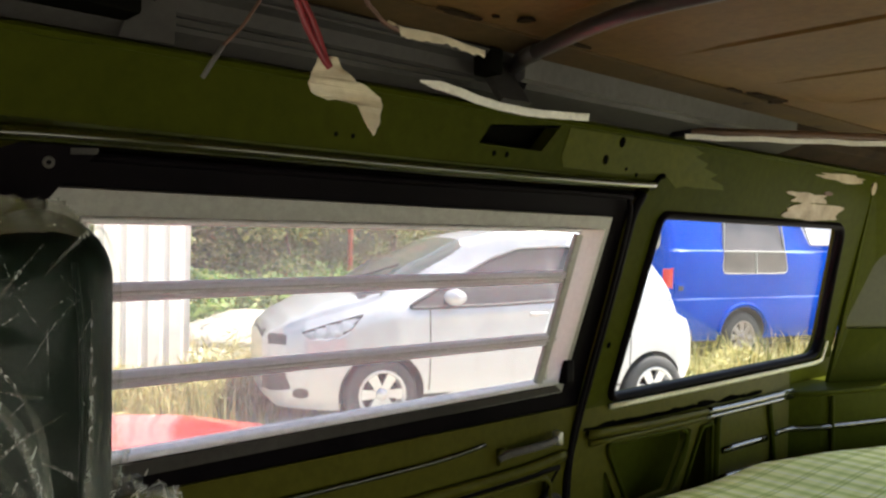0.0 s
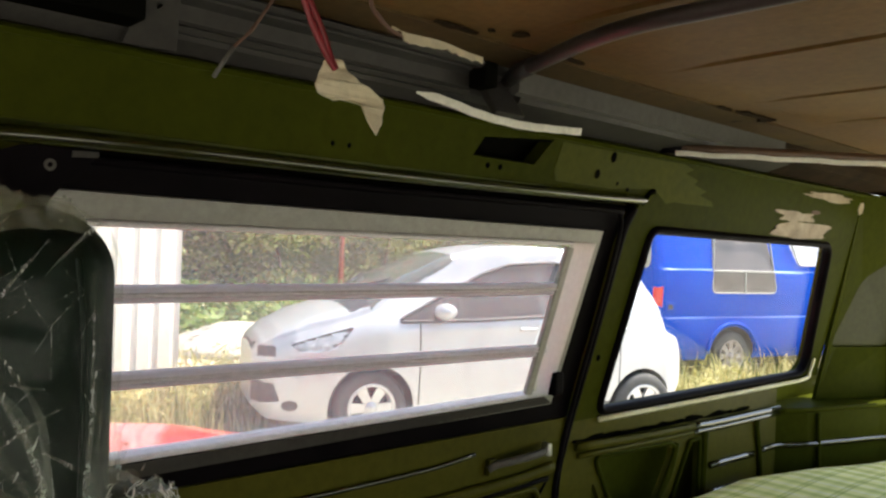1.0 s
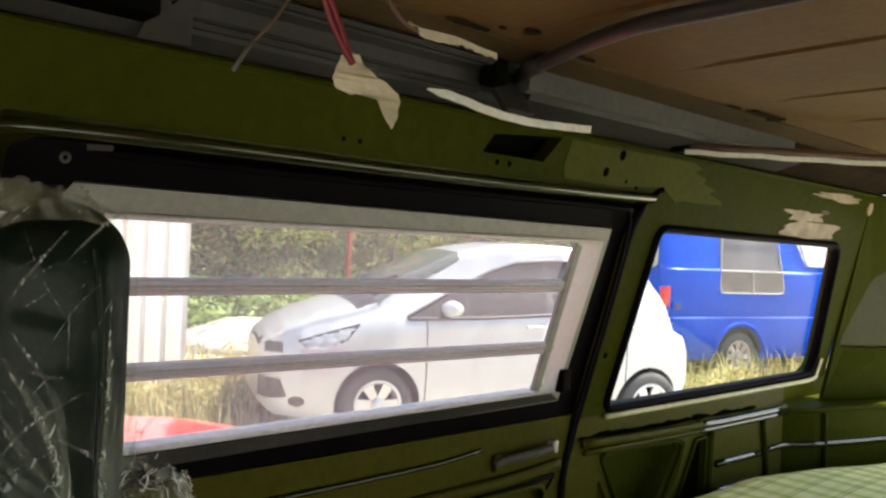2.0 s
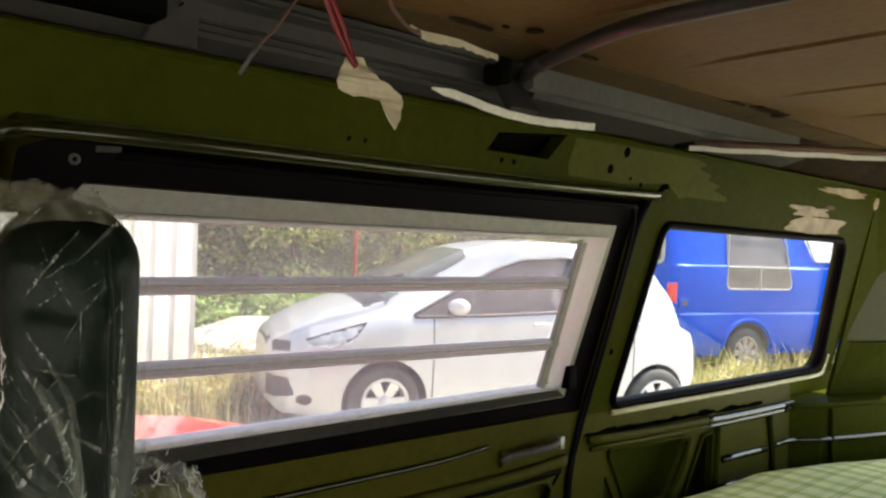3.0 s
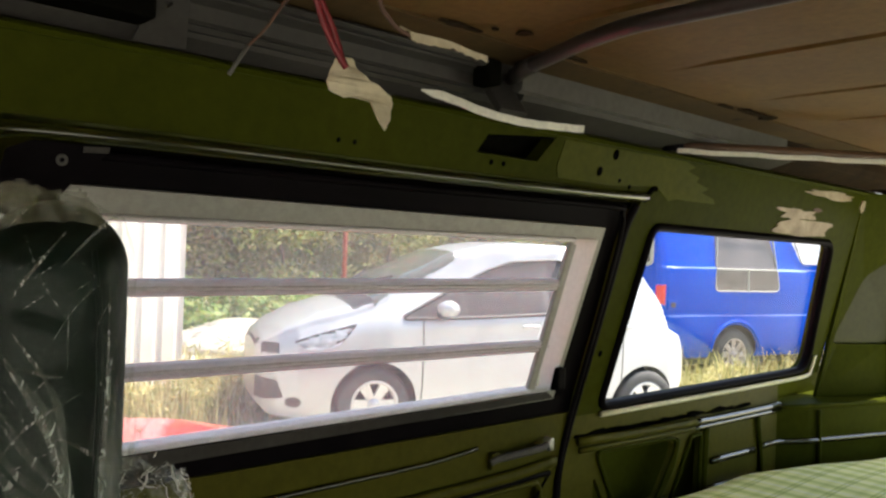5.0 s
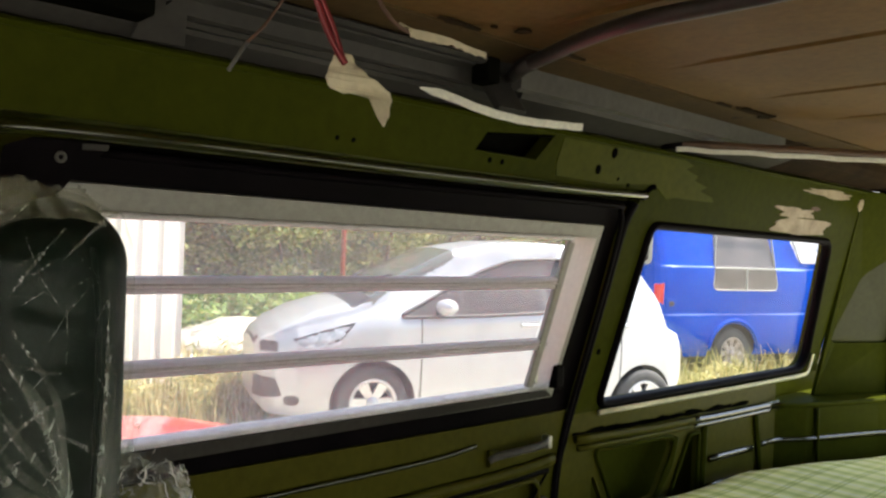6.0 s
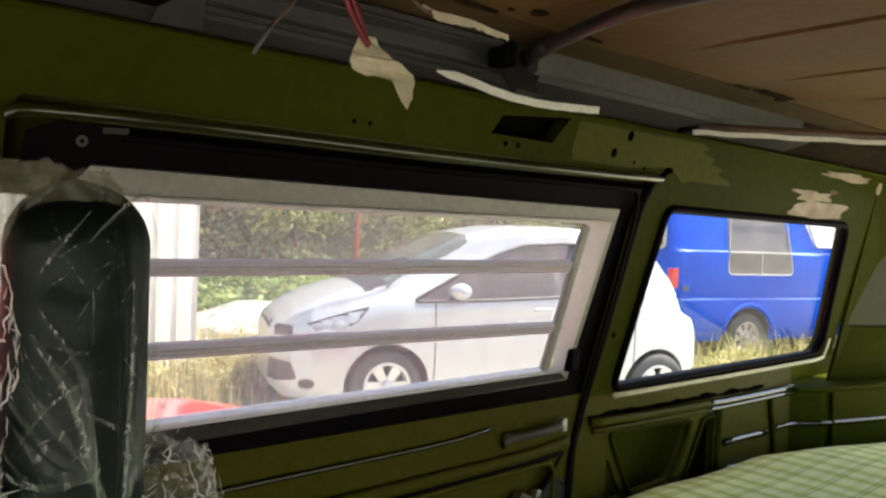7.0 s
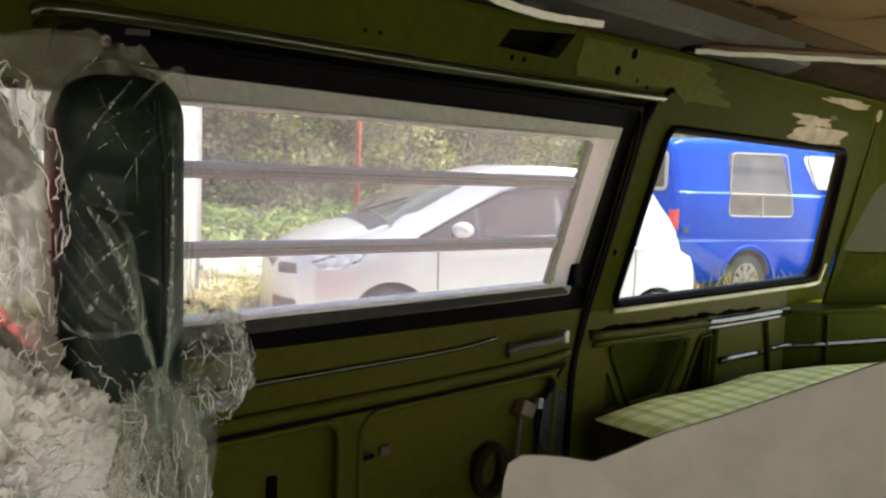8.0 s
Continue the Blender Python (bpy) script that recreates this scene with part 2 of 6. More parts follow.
def film_material(name, body, gloss, lo, hi, cells, stretch, width, sparse, thru=0.45):
    """Thin crumpled plastic film: clear between the folds, milky lines in place of shine along the creases, with a
    sharp gloss.
    """
    m = bpy.data.materials.new(name)
    m.use_nodes = True
    nt = m.node_tree
    nt.nodes.remove(nt.nodes["Principled BSDF"])
    out = nt.nodes["Material Output"]
    vec = coords(nt, scale=stretch, turn=(0, radians(18), 0))
    warp = nt.nodes.new("ShaderNodeTexNoise")
    warp.inputs["Scale"].default_value, warp.inputs["Detail"].default_value = 9.0, 4.0
    nt.links.new(vec, warp.inputs["Vector"])
    sc = nt.nodes.new("ShaderNodeVectorMath")
    sc.operation = 'SCALE'
    sc.inputs["Scale"].default_value = 0.09
    nt.links.new(warp.outputs["Color"], sc.inputs[0])
    ad = nt.nodes.new("ShaderNodeVectorMath")
    nt.links.new(vec, ad.inputs[0])
    nt.links.new(sc.outputs[0], ad.inputs[1])
    masks = []
    for k, mul in ((1.0, 1.0), (2.3, 1.2)):
        vo = nt.nodes.new("ShaderNodeTexVoronoi")
        vo.feature = 'DISTANCE_TO_EDGE'
        vo.inputs["Scale"].default_value = cells * k
        nt.links.new(ad.outputs[0], vo.inputs["Vector"])
        mr = nt.nodes.new("ShaderNodeMapRange")
        mr.inputs[1].default_value, mr.inputs[2].default_value = 0.0, width * mul
        mr.inputs[3].default_value, mr.inputs[4].default_value = 1.0, 0.0
        nt.links.new(vo.outputs["Distance"], mr.inputs[0])
        gate = noise_node(nt, vec, cells * 0.45 * k, 3.0, 0.6, 0.5)
        gr = nt.nodes.new("ShaderNodeMapRange")
        gr.inputs[1].default_value, gr.inputs[2].default_value = sparse, sparse + 0.12
        nt.links.new(gate, gr.inputs[0])
        mu = nt.nodes.new("ShaderNodeMath")
        mu.operation = 'MULTIPLY'
        nt.links.new(mr.outputs[0], mu.inputs[0])
        nt.links.new(gr.outputs[0], mu.inputs[1])
        masks.append(mu.outputs[0])
    mx = nt.nodes.new("ShaderNodeMath")
    mx.operation = 'MAXIMUM'
    nt.links.new(masks[0], mx.inputs[0])
    nt.links.new(masks[1], mx.inputs[1])
    bmp = nt.nodes.new("ShaderNodeBump")
    bmp.inputs["Strength"].default_value, bmp.inputs["Distance"].default_value = 0.8, 0.01
    nt.links.new(mx.outputs[0], bmp.inputs["Height"])
    tr = nt.nodes.new("ShaderNodeBsdfTransparent")
    tr.inputs[0].default_value = (0.96, 0.97, 0.95, 1)
    df = nt.nodes.new("ShaderNodeBsdfDiffuse")
    df.inputs[0].default_value = (*body, 1)
    tl = nt.nodes.new("ShaderNodeBsdfTranslucent")
    tl.inputs[0].default_value = (*body, 1)
    milky = nt.nodes.new("ShaderNodeMixShader")
    milky.inputs[0].default_value = thru
    nt.links.new(df.outputs[0], milky.inputs[1])
    nt.links.new(tl.outputs[0], milky.inputs[2])
    gl = nt.nodes.new("ShaderNodeBsdfGlossy")
    gl.inputs["Roughness"].default_value = 0.18
    nt.links.new(bmp.outputs[0], gl.inputs["Normal"])
    mr = nt.nodes.new("ShaderNodeMapRange")
    mr.inputs[3].default_value, mr.inputs[4].default_value = lo, hi
    nt.links.new(mx.outputs[0], mr.inputs[0])
    a = nt.nodes.new("ShaderNodeMixShader")
    nt.links.new(mr.outputs[0], a.inputs[0])
    nt.links.new(tr.outputs[0], a.inputs[1])
    nt.links.new(milky.outputs[0], a.inputs[2])
    b = nt.nodes.new("ShaderNodeMixShader")
    b.inputs[0].default_value = gloss
    nt.links.new(a.outputs[0], b.inputs[1])
    nt.links.new(gl.outputs[0], b.inputs[2])
    nt.links.new(b.outputs[0], out.inputs[0])
    return m


FILM = film_material("clear_film", (0.7, 0.8, 0.72), 0.01, 0.004, 0.12, 26.0, (1, 1, 0.22), 0.05, 0.57)
FILM_LOOSE = film_material("loose_film", (0.36, 0.33, 0.28), 0.06, 0.78, 0.95, 26.0, (1, 1, 0.5), 0.25, 0.4, 0.2)
FILM_MILKY = film_material("milky_film", (0.13, 0.13, 0.085), 0.02, 0.5, 0.72, 26.0, (1, 1, 0.25), 0.05, 0.55, 0.08)
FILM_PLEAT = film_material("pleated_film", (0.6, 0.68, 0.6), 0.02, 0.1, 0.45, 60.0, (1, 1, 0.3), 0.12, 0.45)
FILM_SHINE = film_material("film_shine_line", (0.8, 0.86, 0.8), 0.05, 0.1, 0.34, 70.0, (1, 1, 0.5), 0.2, 0.42)
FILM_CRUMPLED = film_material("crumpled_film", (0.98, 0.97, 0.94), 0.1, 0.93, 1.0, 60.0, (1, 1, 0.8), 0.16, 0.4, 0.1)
FILM_GLINT = film_material("glint_film", (1.0, 0.99, 0.95), 0.12, 0.5, 0.95, 60.0, (1, 1, 0.7), 0.3, 0.4, 0.2)
FILM_SKIRT = film_material("gathered_film", (0.8, 0.76, 0.66), 0.06, 0.15, 0.7, 70.0, (1, 1, 0.5), 0.1, 0.5, 0.4)
FILM_TUFT = film_material("tuft_film", (0.9, 0.9, 0.84), 0.12, 0.08, 0.5, 75.0, (1, 1, 0.7), 0.1, 0.5, 0.6)


def daylit_pale(name, colour, through_light):
    """Pale translucent material; its pass-through stands in for daylight glare on the louvre parts."""
    m = surface(name, [(0.25, tuple(c * 0.86 for c in colour)), (0.7, colour)], 0.5, 0, 6, 80, 0.1, 0.001, tuple(c * 0.5 for c in colour), 0.73, 12)
    nt = m.node_tree
    tl = nt.nodes.new("ShaderNodeBsdfTranslucent")
    tl.inputs[0].default_value = (*colour, 1)
    ms = nt.nodes.new("ShaderNodeMixShader")
    ms.inputs[0].default_value = through_light
    nt.links.new(nt.nodes["Principled BSDF"].outputs[0], ms.inputs[1])
    nt.links.new(tl.outputs[0], ms.inputs[2])
    nt.links.new(ms.outputs[0], nt.nodes["Material Output"].inputs[0])
    return m


JAMB_LIT = daylit_pale("jamb_lit_pale", (0.78, 0.77, 0.73), 0.55)
LEDGE_LIT = daylit_pale("ledge_lit_white", (0.95, 0.93, 0.92), 0.3)
BAR_LIT = daylit_pale("bar_lit_pale", (0.76, 0.76, 0.77), 0.55)
# Darker, glossier copy of the olive paint for ridges that should glint.
OLIVE_GLINT = surface("olive_gloss", [(0.25, (0.018, 0.021, 0.0028)), (0.7, (0.028, 0.031, 0.0048))], 0.2, 0, 3, 50, 0.08, 0.002, rough_var=0.08, coat=0.6)


def leaf_material(name, stops):
    m = bpy.data.materials.new(name)
    m.use_nodes = True
    nt = m.node_tree
    p = nt.nodes["Principled BSDF"]
    geo = nt.nodes.new("ShaderNodeNewGeometry")
    r = ramp_node(nt, stops)
    nt.links.new(geo.outputs["Random Per Island"], r.inputs[0])
    vec = coords(nt)
    n = noise_node(nt, vec, 0.7, 4.0)
    g = ramp_node(nt, [(0.3, (0.65, 0.7, 0.6)), (0.7, (1.25, 1.2, 1.1))])
    nt.links.new(n, g.inputs[0])
    col = mix_node(nt, r.outputs[0], g.outputs[0], 1.0, 'MULTIPLY')
    nt.links.new(col, p.inputs["Base Color"])
    p.inputs["Roughness"].default_value = 0.6
    tl = nt.nodes.new("ShaderNodeBsdfTranslucent")
    nt.links.new(col, tl.inputs[0])
    ms = nt.nodes.new("ShaderNodeMixShader")
    ms.inputs[0].default_value = 0.4
    nt.links.new(p.outputs[0], ms.inputs[1])
    nt.links.new(tl.outputs[0], ms.inputs[2])
    nt.links.new(ms.outputs[0], nt.nodes["Material Output"].inputs[0])
    return m


LEAF = leaf_material("hedge_leaves", [(0.0, (0.15, 0.18, 0.06)), (0.45, (0.25, 0.29, 0.1)), (0.8, (0.38, 0.4, 0.17)), (1.0, (0.46, 0.45, 0.24))])
WEED = leaf_material("green_weeds", [(0.0, (0.09, 0.16, 0.04)), (0.5, (0.2, 0.3, 0.08)), (0.85, (0.32, 0.42, 0.14)), (1.0, (0.48, 0.46, 0.2))])
STRAW = leaf_material("dry_grass", [(0.0, (0.14, 0.12, 0.04)), (0.25, (0.36, 0.3, 0.12)), (0.5, (0.5, 0.42, 0.2)), (0.75, (0.62, 0.55, 0.3)), (0.85, (0.2, 0.22, 0.06)), (1.0, (0.12, 0.16, 0.04))])


def plaid_material():
    """Woven cotton check in pale yellow and green, stripes across and along."""
    m = bpy.data.materials.new("plaid_cloth")
    m.use_nodes = True
    nt = m.node_tree
    p = nt.nodes["Principled BSDF"]
    tc = nt.nodes.new("ShaderNodeTexCoord")
    sep = nt.nodes.new("ShaderNodeSeparateXYZ")
    nt.links.new(tc.outputs["Object"], sep.inputs[0])

    def stripes(axis, period, stops):
        mul = nt.nodes.new("ShaderNodeMath")
        mul.operation = 'MULTIPLY'
        mul.inputs[1].default_value = 1 / period
        nt.links.new(sep.outputs[axis], mul.inputs[0])
        fr = nt.nodes.new("ShaderNodeMath")
        fr.operation = 'FRACT'
        nt.links.new(mul.outputs[0], fr.inputs[0])
        r = ramp_node(nt, stops)
        r.color_ramp.interpolation = 'EASE'
        nt.links.new(fr.outputs[0], r.inputs[0])
        return r.outputs[0]

    pale, mid, dark = (1.0, 0.97, 0.62), (0.94, 0.92, 0.38), (0.66, 0.7, 0.19)
    a = stripes(0, 0.15, [(0.0, mid), (0.08, pale), (0.16, mid), (0.34, dark), (0.44, mid), (0.54, pale), (0.6, mid), (0.8, dark), (0.9, mid), (1.0, mid)])
    b = stripes(1, 0.085, [(0.0, (1, 1, 0.95)), (0.3, (1, 1, 0.95)), (0.36, (0.62, 0.66, 0.42)), (0.42, (0.95, 0.96, 0.85)), (0.5, (0.7, 0.74, 0.5)), (0.56, (1, 1, 0.95)), (0.85, (0.88, 0.9, 0.75)), (1.0, (1, 1, 0.95))])
    col = mix_node(nt, a, b, 1.0, 'MULTIPLY')
    v = coords(nt)
    n = noise_node(nt, v, 5, 4)
    g = ramp_node(nt, [(0.3, (0.86, 0.86, 0.84)), (0.7, (1.06, 1.06, 1.04))])
    nt.links.new(n, g.inputs[0])
    nt.links.new(mix_node(nt, col, g.outputs[0], 1.0, 'MULTIPLY'), p.inputs["Base Color"])
    p.inputs["Roughness"].default_value = 0.9
    w = noise_node(nt, v, 350, 2)
    bmp = nt.nodes.new("ShaderNodeBump")
    bmp.inputs["Strength"].default_value, bmp.inputs["Distance"].default_value = 0.25, 0.002
    nt.links.new(w, bmp.inputs["Height"])
    nt.links.new(bmp.outputs[0], p.inputs["Normal"])
    return m


PLAID = plaid_material()


def ground_material():
    m = bpy.data.materials.new("yard_ground")
    m.use_nodes = True
    nt = m.node_tree
    p = nt.nodes["Principled BSDF"]
    v = coords(nt)
    big = noise_node(nt, v, 0.35, 6, 0.65, 0.5)
    fine = noise_node(nt, v, 14, 5, 0.7)
    r = ramp_node(nt, [(0.3, (0.42, 0.37, 0.26)), (0.48, (0.54, 0.5, 0.41)), (0.6, (0.6, 0.57, 0.5)), (0.75, (0.38, 0.36, 0.24))])
    nt.links.new(big, r.inputs[0])
    g = ramp_node(nt, [(0.25, (0.6, 0.6, 0.58)), (0.75, (1.15, 1.15, 1.12))])
    nt.links.new(fine, g.inputs[0])
    nt.links.new(mix_node(nt, r.outputs[0], g.outputs[0], 1.0, 'MULTIPLY'), p.inputs["Base Color"])
    p.inputs["Roughness"].default_value = 0.95
    bmp = nt.nodes.new("ShaderNodeBump")
    bmp.inputs["Strength"].default_value, bmp.inputs["Distance"].default_value = 0.6, 0.03
    nt.links.new(fine, bmp.inputs["Height"])
    nt.links.new(bmp.outputs[0], p.inputs["Normal"])
    return m


GROUND = ground_material()


# ---- building helpers ----
def mesh_of(name, verts, faces, material, smooth=False):
    me = bpy.data.meshes.new(name)
    me.from_pydata([tuple(v) for v in verts], [], faces)
    me.materials.append(material)
    if smooth:
        me.polygons.foreach_set("use_smooth", [True] * len(me.polygons))
    me.validate()
    me.update()
    return me


def hang(ob, parent):
    if parent is not None:
        ob.parent = parent
        up = parent.matrix_basis.copy()
        if parent.parent is not None:
            up = parent.parent.matrix_basis @ parent.matrix_parent_inverse @ parent.matrix_basis
        ob.matrix_parent_inverse = up.inverted()
    return ob


def part(name, bm, material, parent=None, label="", smooth=False):
    """Links a bmesh, or a (verts, faces) pair, as one mesh object under a thing or a part."""
    if isinstance(bm, tuple):
        me = mesh_of(name, bm[0], bm[1], material, smooth)
    else:
        bmesh.ops.recalc_face_normals(bm, faces=bm.faces)
        if smooth:
            for f in bm.faces:
                f.smooth = True
        me = bpy.data.meshes.new(name)
        bm.to_mesh(me)
        bm.free()
        me.materials.append(material)
    ob = hang(new(name, me), parent)
    return tagged(ob, label)


def thing(name, at, label, category, group="", kind=""):
    e = new(name)
    e.empty_display_size = 0.1
    e.matrix_basis = Matrix.Translation(at)
    return tagged(e, label, category, group, kind)


def box(a, b, bevel=0.0, segments=2):
    bm = bmesh.new()
    bmesh.ops.create_cube(bm, size=1)
    a, b = Vector(a), Vector(b)
    for v in bm.verts:
        v.co = (a + b) / 2 + Vector([v.co[i] * (b - a)[i] for i in range(3)])
    if bevel:
        bmesh.ops.bevel(bm, geom=list(bm.edges), offset=bevel, segments=segments, affect='EDGES', profile=0.6)
    return bm


def turned(bm, m):
    bmesh.ops.transform(bm, matrix=m, verts=bm.verts)
    return bm


def smooth_path(points, n=8):
    """Catmull-Rom through the points."""
    p = [Vector(q) for q in points]
    p = [2 * p[0] - p[1]] + p + [2 * p[-1] - p[-2]]
    out = []
    for i in range(1, len(p) - 2):
        for k in range(n):
            t = k / n
            a, b, c, d = p[i - 1], p[i], p[i + 1], p[i + 2]
            out.append(0.5 * ((2 * b) + (c - a) * t + (2 * a - 5 * b + 4 * c - d) * t * t + (3 * b - a - 3 * c + d) * t ** 3))
    return out + [p[-2]]


def sweep(points, profile, closed=False, normal=(0, 1, 0), taper=None):
    """Sweeps a closed profile (side, up) along a path; up stays near the given normal."""
    bm = bmesh.new()
    pts = [Vector(q) for q in points]
    n = len(pts)
    rings = []
    for i, q in enumerate(pts):
        a = pts[(i - 1) % n] if closed or i else q
        b = pts[(i + 1) % n] if closed or i < n - 1 else q
        t = (b - a).normalized()
        up = Vector(normal)
        up = (up - t * up.dot(t)).normalized()
        side = t.cross(up)
        k = taper(i / (n - 1)) if taper else 1.0
        rings.append([bm.verts.new(q + side * u * k + up * v * k) for u, v in profile])
    m = len(profile)
    for i in range(n if closed else n - 1):
        r, s = rings[i], rings[(i + 1) % n]
        for k in range(m):
            bm.faces.new((r[k], r[(k + 1) % m], s[(k + 1) % m], s[k]))
    if not closed:
        bm.faces.new(rings[0])
        bm.faces.new(rings[-1])
    return bm


def circle(r, n=10, squash=1.0):
    return [(r * math.cos(2 * math.pi * k / n), r * squash * math.sin(2 * math.pi * k / n)) for k in range(n)]


def rect(w, h, c=0.0):
    if not c:
        return [(-w / 2, -h / 2), (w / 2, -h / 2), (w / 2, h / 2), (-w / 2, h / 2)]
    return [(-w / 2 + c, -h / 2), (w / 2 - c, -h / 2), (w / 2, -h / 2 + c), (w / 2, h / 2 - c),
            (w / 2 - c, h / 2), (-w / 2 + c, h / 2), (-w / 2, h / 2 - c), (-w / 2, -h / 2 + c)]


def rounded(corners, radius, n=6):
    """A closed 2D loop through the corners with rounded bends; radius may be one number or one for each."""
    out = []
    k = len(corners)
    for i in range(k):
        r = radius[i] if isinstance(radius, (list, tuple)) else radius
        c = Vector(corners[i])
        a = (Vector(corners[i - 1]) - c).normalized()
        b = (Vector(corners[(i + 1) % k]) - c).normalized()
        half = math.acos(max(-1, min(1, a.dot(b)))) / 2
        d = r / math.tan(half)
        p, q = c + a * d, c + b * d
        for j in range(n + 1):
            t = j / n
            out.append(tuple((1 - t) ** 2 * p + 2 * t * (1 - t) * c + t * t * q))
    return out


def plate(outer, holes, place, back):
    """A flat plate with holes: loops in 2D, place(u, v) gives the point in the room, back the way to its far side."""
    loops = [outer, *holes]
    tris = tessellate_polygon([[Vector((u, v, 0)) for u, v in lp] for lp in loops])
    flat = [q for lp in loops for q in lp]
    n = len(flat)
    back = Vector(back)
    front = [Vector(place(u, v)) for u, v in flat]
    verts = front + [q + back for q in front]
    faces = [tuple(t) for t in tris] + [tuple(i + n for i in reversed(t)) for t in tris]
    s = 0
    for lp in loops:
        m = len(lp)
        for i in range(m):
            a, b = s + i, s + (i + 1) % m
            faces.append((a, b, b + n, a + n))
        s += m
    bm = bmesh.new()
    vs = [bm.verts.new(v) for v in verts]
    for f in faces:
        try:
            bm.faces.new([vs[i] for i in f])
        except ValueError:
            pass
    return bm


def lean(z):
    """How far out the side of the van stands at height z."""
    return 1.36 - 0.2326 * (z - 1.10) if z > 1.10 else 1.36


def on_side(x, z, off=0.0):
    return (x, lean(z) + off, z)


def inside(poly, u, v):
    hit = False
    for i in range(len(poly)):
        (a, b), (c, d) = poly[i - 1], poly[i]
        if (b > v) != (d > v) and u < (c - a) * (v - b) / (d - b) + a:
            hit = not hit
    return hit


# ---- the van: shell ----
BACK = Vector((0, 0.03, 0.007))
REAR_WIN = [(1.785, 1.512), (2.79, 1.508), (2.862, 1.092), (1.738, 1.09)]
rear_loop = rounded(REAR_WIN, [0.035, 0.05, 0.06, 0.03])
front_loop = rounded([(-0.7, 1.472), (0.472, 1.472), (0.472, 1.09), (-0.7, 1.09)], 0.02)
vent_loop = [(1.19, 1.614), (1.211, 1.647), (1.394, 1.664), (1.352, 1.613)]
outer_loop = [(-0.95, 1.675), (2.951, 1.675), (2.951, 1.078), (1.648, 1.078), (1.664, 1.13), (1.674, 1.21), (1.683, 1.335),
              (1.69, 1.474), (1.705, 1.54), (1.73, 1.578), (0.447, 1.578), (0.432, 1.56), (0.432, 1.488), (0.49, 1.488), (0.5, 1.475), (0.5, 1.078), (-0.95, 1.078)]
wall_side = tagged(part("wall_side", plate(outer_loop, [rear_loop, front_loop, vent_loop], lambda u, v: on_side(u, v), BACK), OLIVE),
                   "bare olive green painted van side with window openings", "wall", kind="structure")

# outer skin behind the vent slot and the ribs
skin = [(-0.95, 0.45), (0.5, 0.45), (0.5, 1.07), (-0.95, 1.07)]
part("front_door_panel", plate(skin, [], lambda u, v: (u, 1.36, v), (0, 0.04, 0)), OLIVE_LIT, wall_side)
# near-black backing and sleeve stand in for the shade inside the vent slot
part("vent_shade_backing", plate([(1.1, 1.59), (1.5, 1.59), (1.5, 1.668), (1.1, 1.668)], [], lambda u, v: on_side(u, v, 0.05), (0, 0.01, 0)), SHADE_AND_GLUE, wall_side)

part("vent_shade_sleeve", sweep([on_side(u, v, 0.018) for u, v in vent_loop], rect(0.004, 0.03), True, (0, 1, 0.23)), SHADE_AND_GLUE, wall_side)
# unseen skin added to stop daylight leaking into the header
part("header_skin", plate([(-0.95, 1.53), (3.2, 1.53), (3.2, 1.74), (-0.95, 1.74)], [], lambda u, v: on_side(u, v, 0.06), (0, 0.01, 0)), SHELL_OUT, wall_side)
# rear quarter below the window, with the pressed openings of its inner skin
hole_a = rounded([(1.735, 0.983), (2.085, 0.972), (1.985, 0.835), (1.825, 0.832)], [0.015, 0.03, 0.03, 0.02], 4)
hole_b = rounded([(1.725, 0.94), (1.79, 0.828), (1.725, 0.828)], 0.008, 3)
hole_c = rounded([(2.145, 0.962), (2.195, 0.965), (2.19, 0.8), (2.045, 0.8)], [0.01, 0.008, 0.008, 0.012], 3)
lower = [(1.648, 1.078), (1.637, 1.05), (1.603, 0.946), (1.597, 0.7), (1.597, 0.45), (2.66, 0.45), (2.66, 1.078)]
part("rear_quarter_panel", plate(lower, [hole_a, hole_b, hole_c], lambda u, v: (u, 1.36, v), (0, 0.012, 0)), OLIVE_LIT, wall_side)
part("outer_skin", plate([(1.6, 0.45), (3.2, 0.45), (3.2, 1.078), (1.6, 1.078)], [], lambda u, v: (u, 1.425, v), (0, 0.01, 0)), OLIVE, wall_side)
for loop in (hole_a, hole_c):
    cx = sum(q[0] for q in loop) / len(loop)
    cz = sum(q[1] for q in loop) / len(loop)
    rim = [(q[0] + (q[0] - cx) * 0.05, 1.356, q[1] + (q[1] - cz) * 0.07) for q in loop]
    part("pressed_rim", sweep(rim, circle(0.006, 6), True), OLIVE, wall_side, smooth=True)


def ridge(points, r, material, parent, name="pressed_ridge", squash=0.7):
    return part(name, sweep(smooth_path(points, 5), circle(r, 8, squash)), material, parent, smooth=True)


ridge([(1.655, 1.352, 1.022), (1.9, 1.352, 1.012), (2.16, 1.352, 1.006)], 0.011, OLIVE_LIT, wall_side, "belt_ledge")
ridge([(2.16, 1.352, 1.006), (2.3, 1.352, 1.002), (2.66, 1.35, 1.0)], 0.011, OLIVE_GLINT, wall_side, "belt_ledge")
ridge([(1.665, 1.354, 1.0), (2.0, 1.354, 0.992), (2.16, 1.354, 0.989)], 0.007, OLIVE_LIT, wall_side, "belt_ledge")
ridge([(2.16, 1.354, 0.989), (2.3, 1.354, 0.987), (2.66, 1.35, 0.985)], 0.007, OLIVE_GLINT, wall_side, "belt_ledge")
ridge([(2.222, 1.354, 0.985), (2.216, 1.354, 0.8), (2.216, 1.354, 0.5)], 0.012, OLIVE, wall_side)
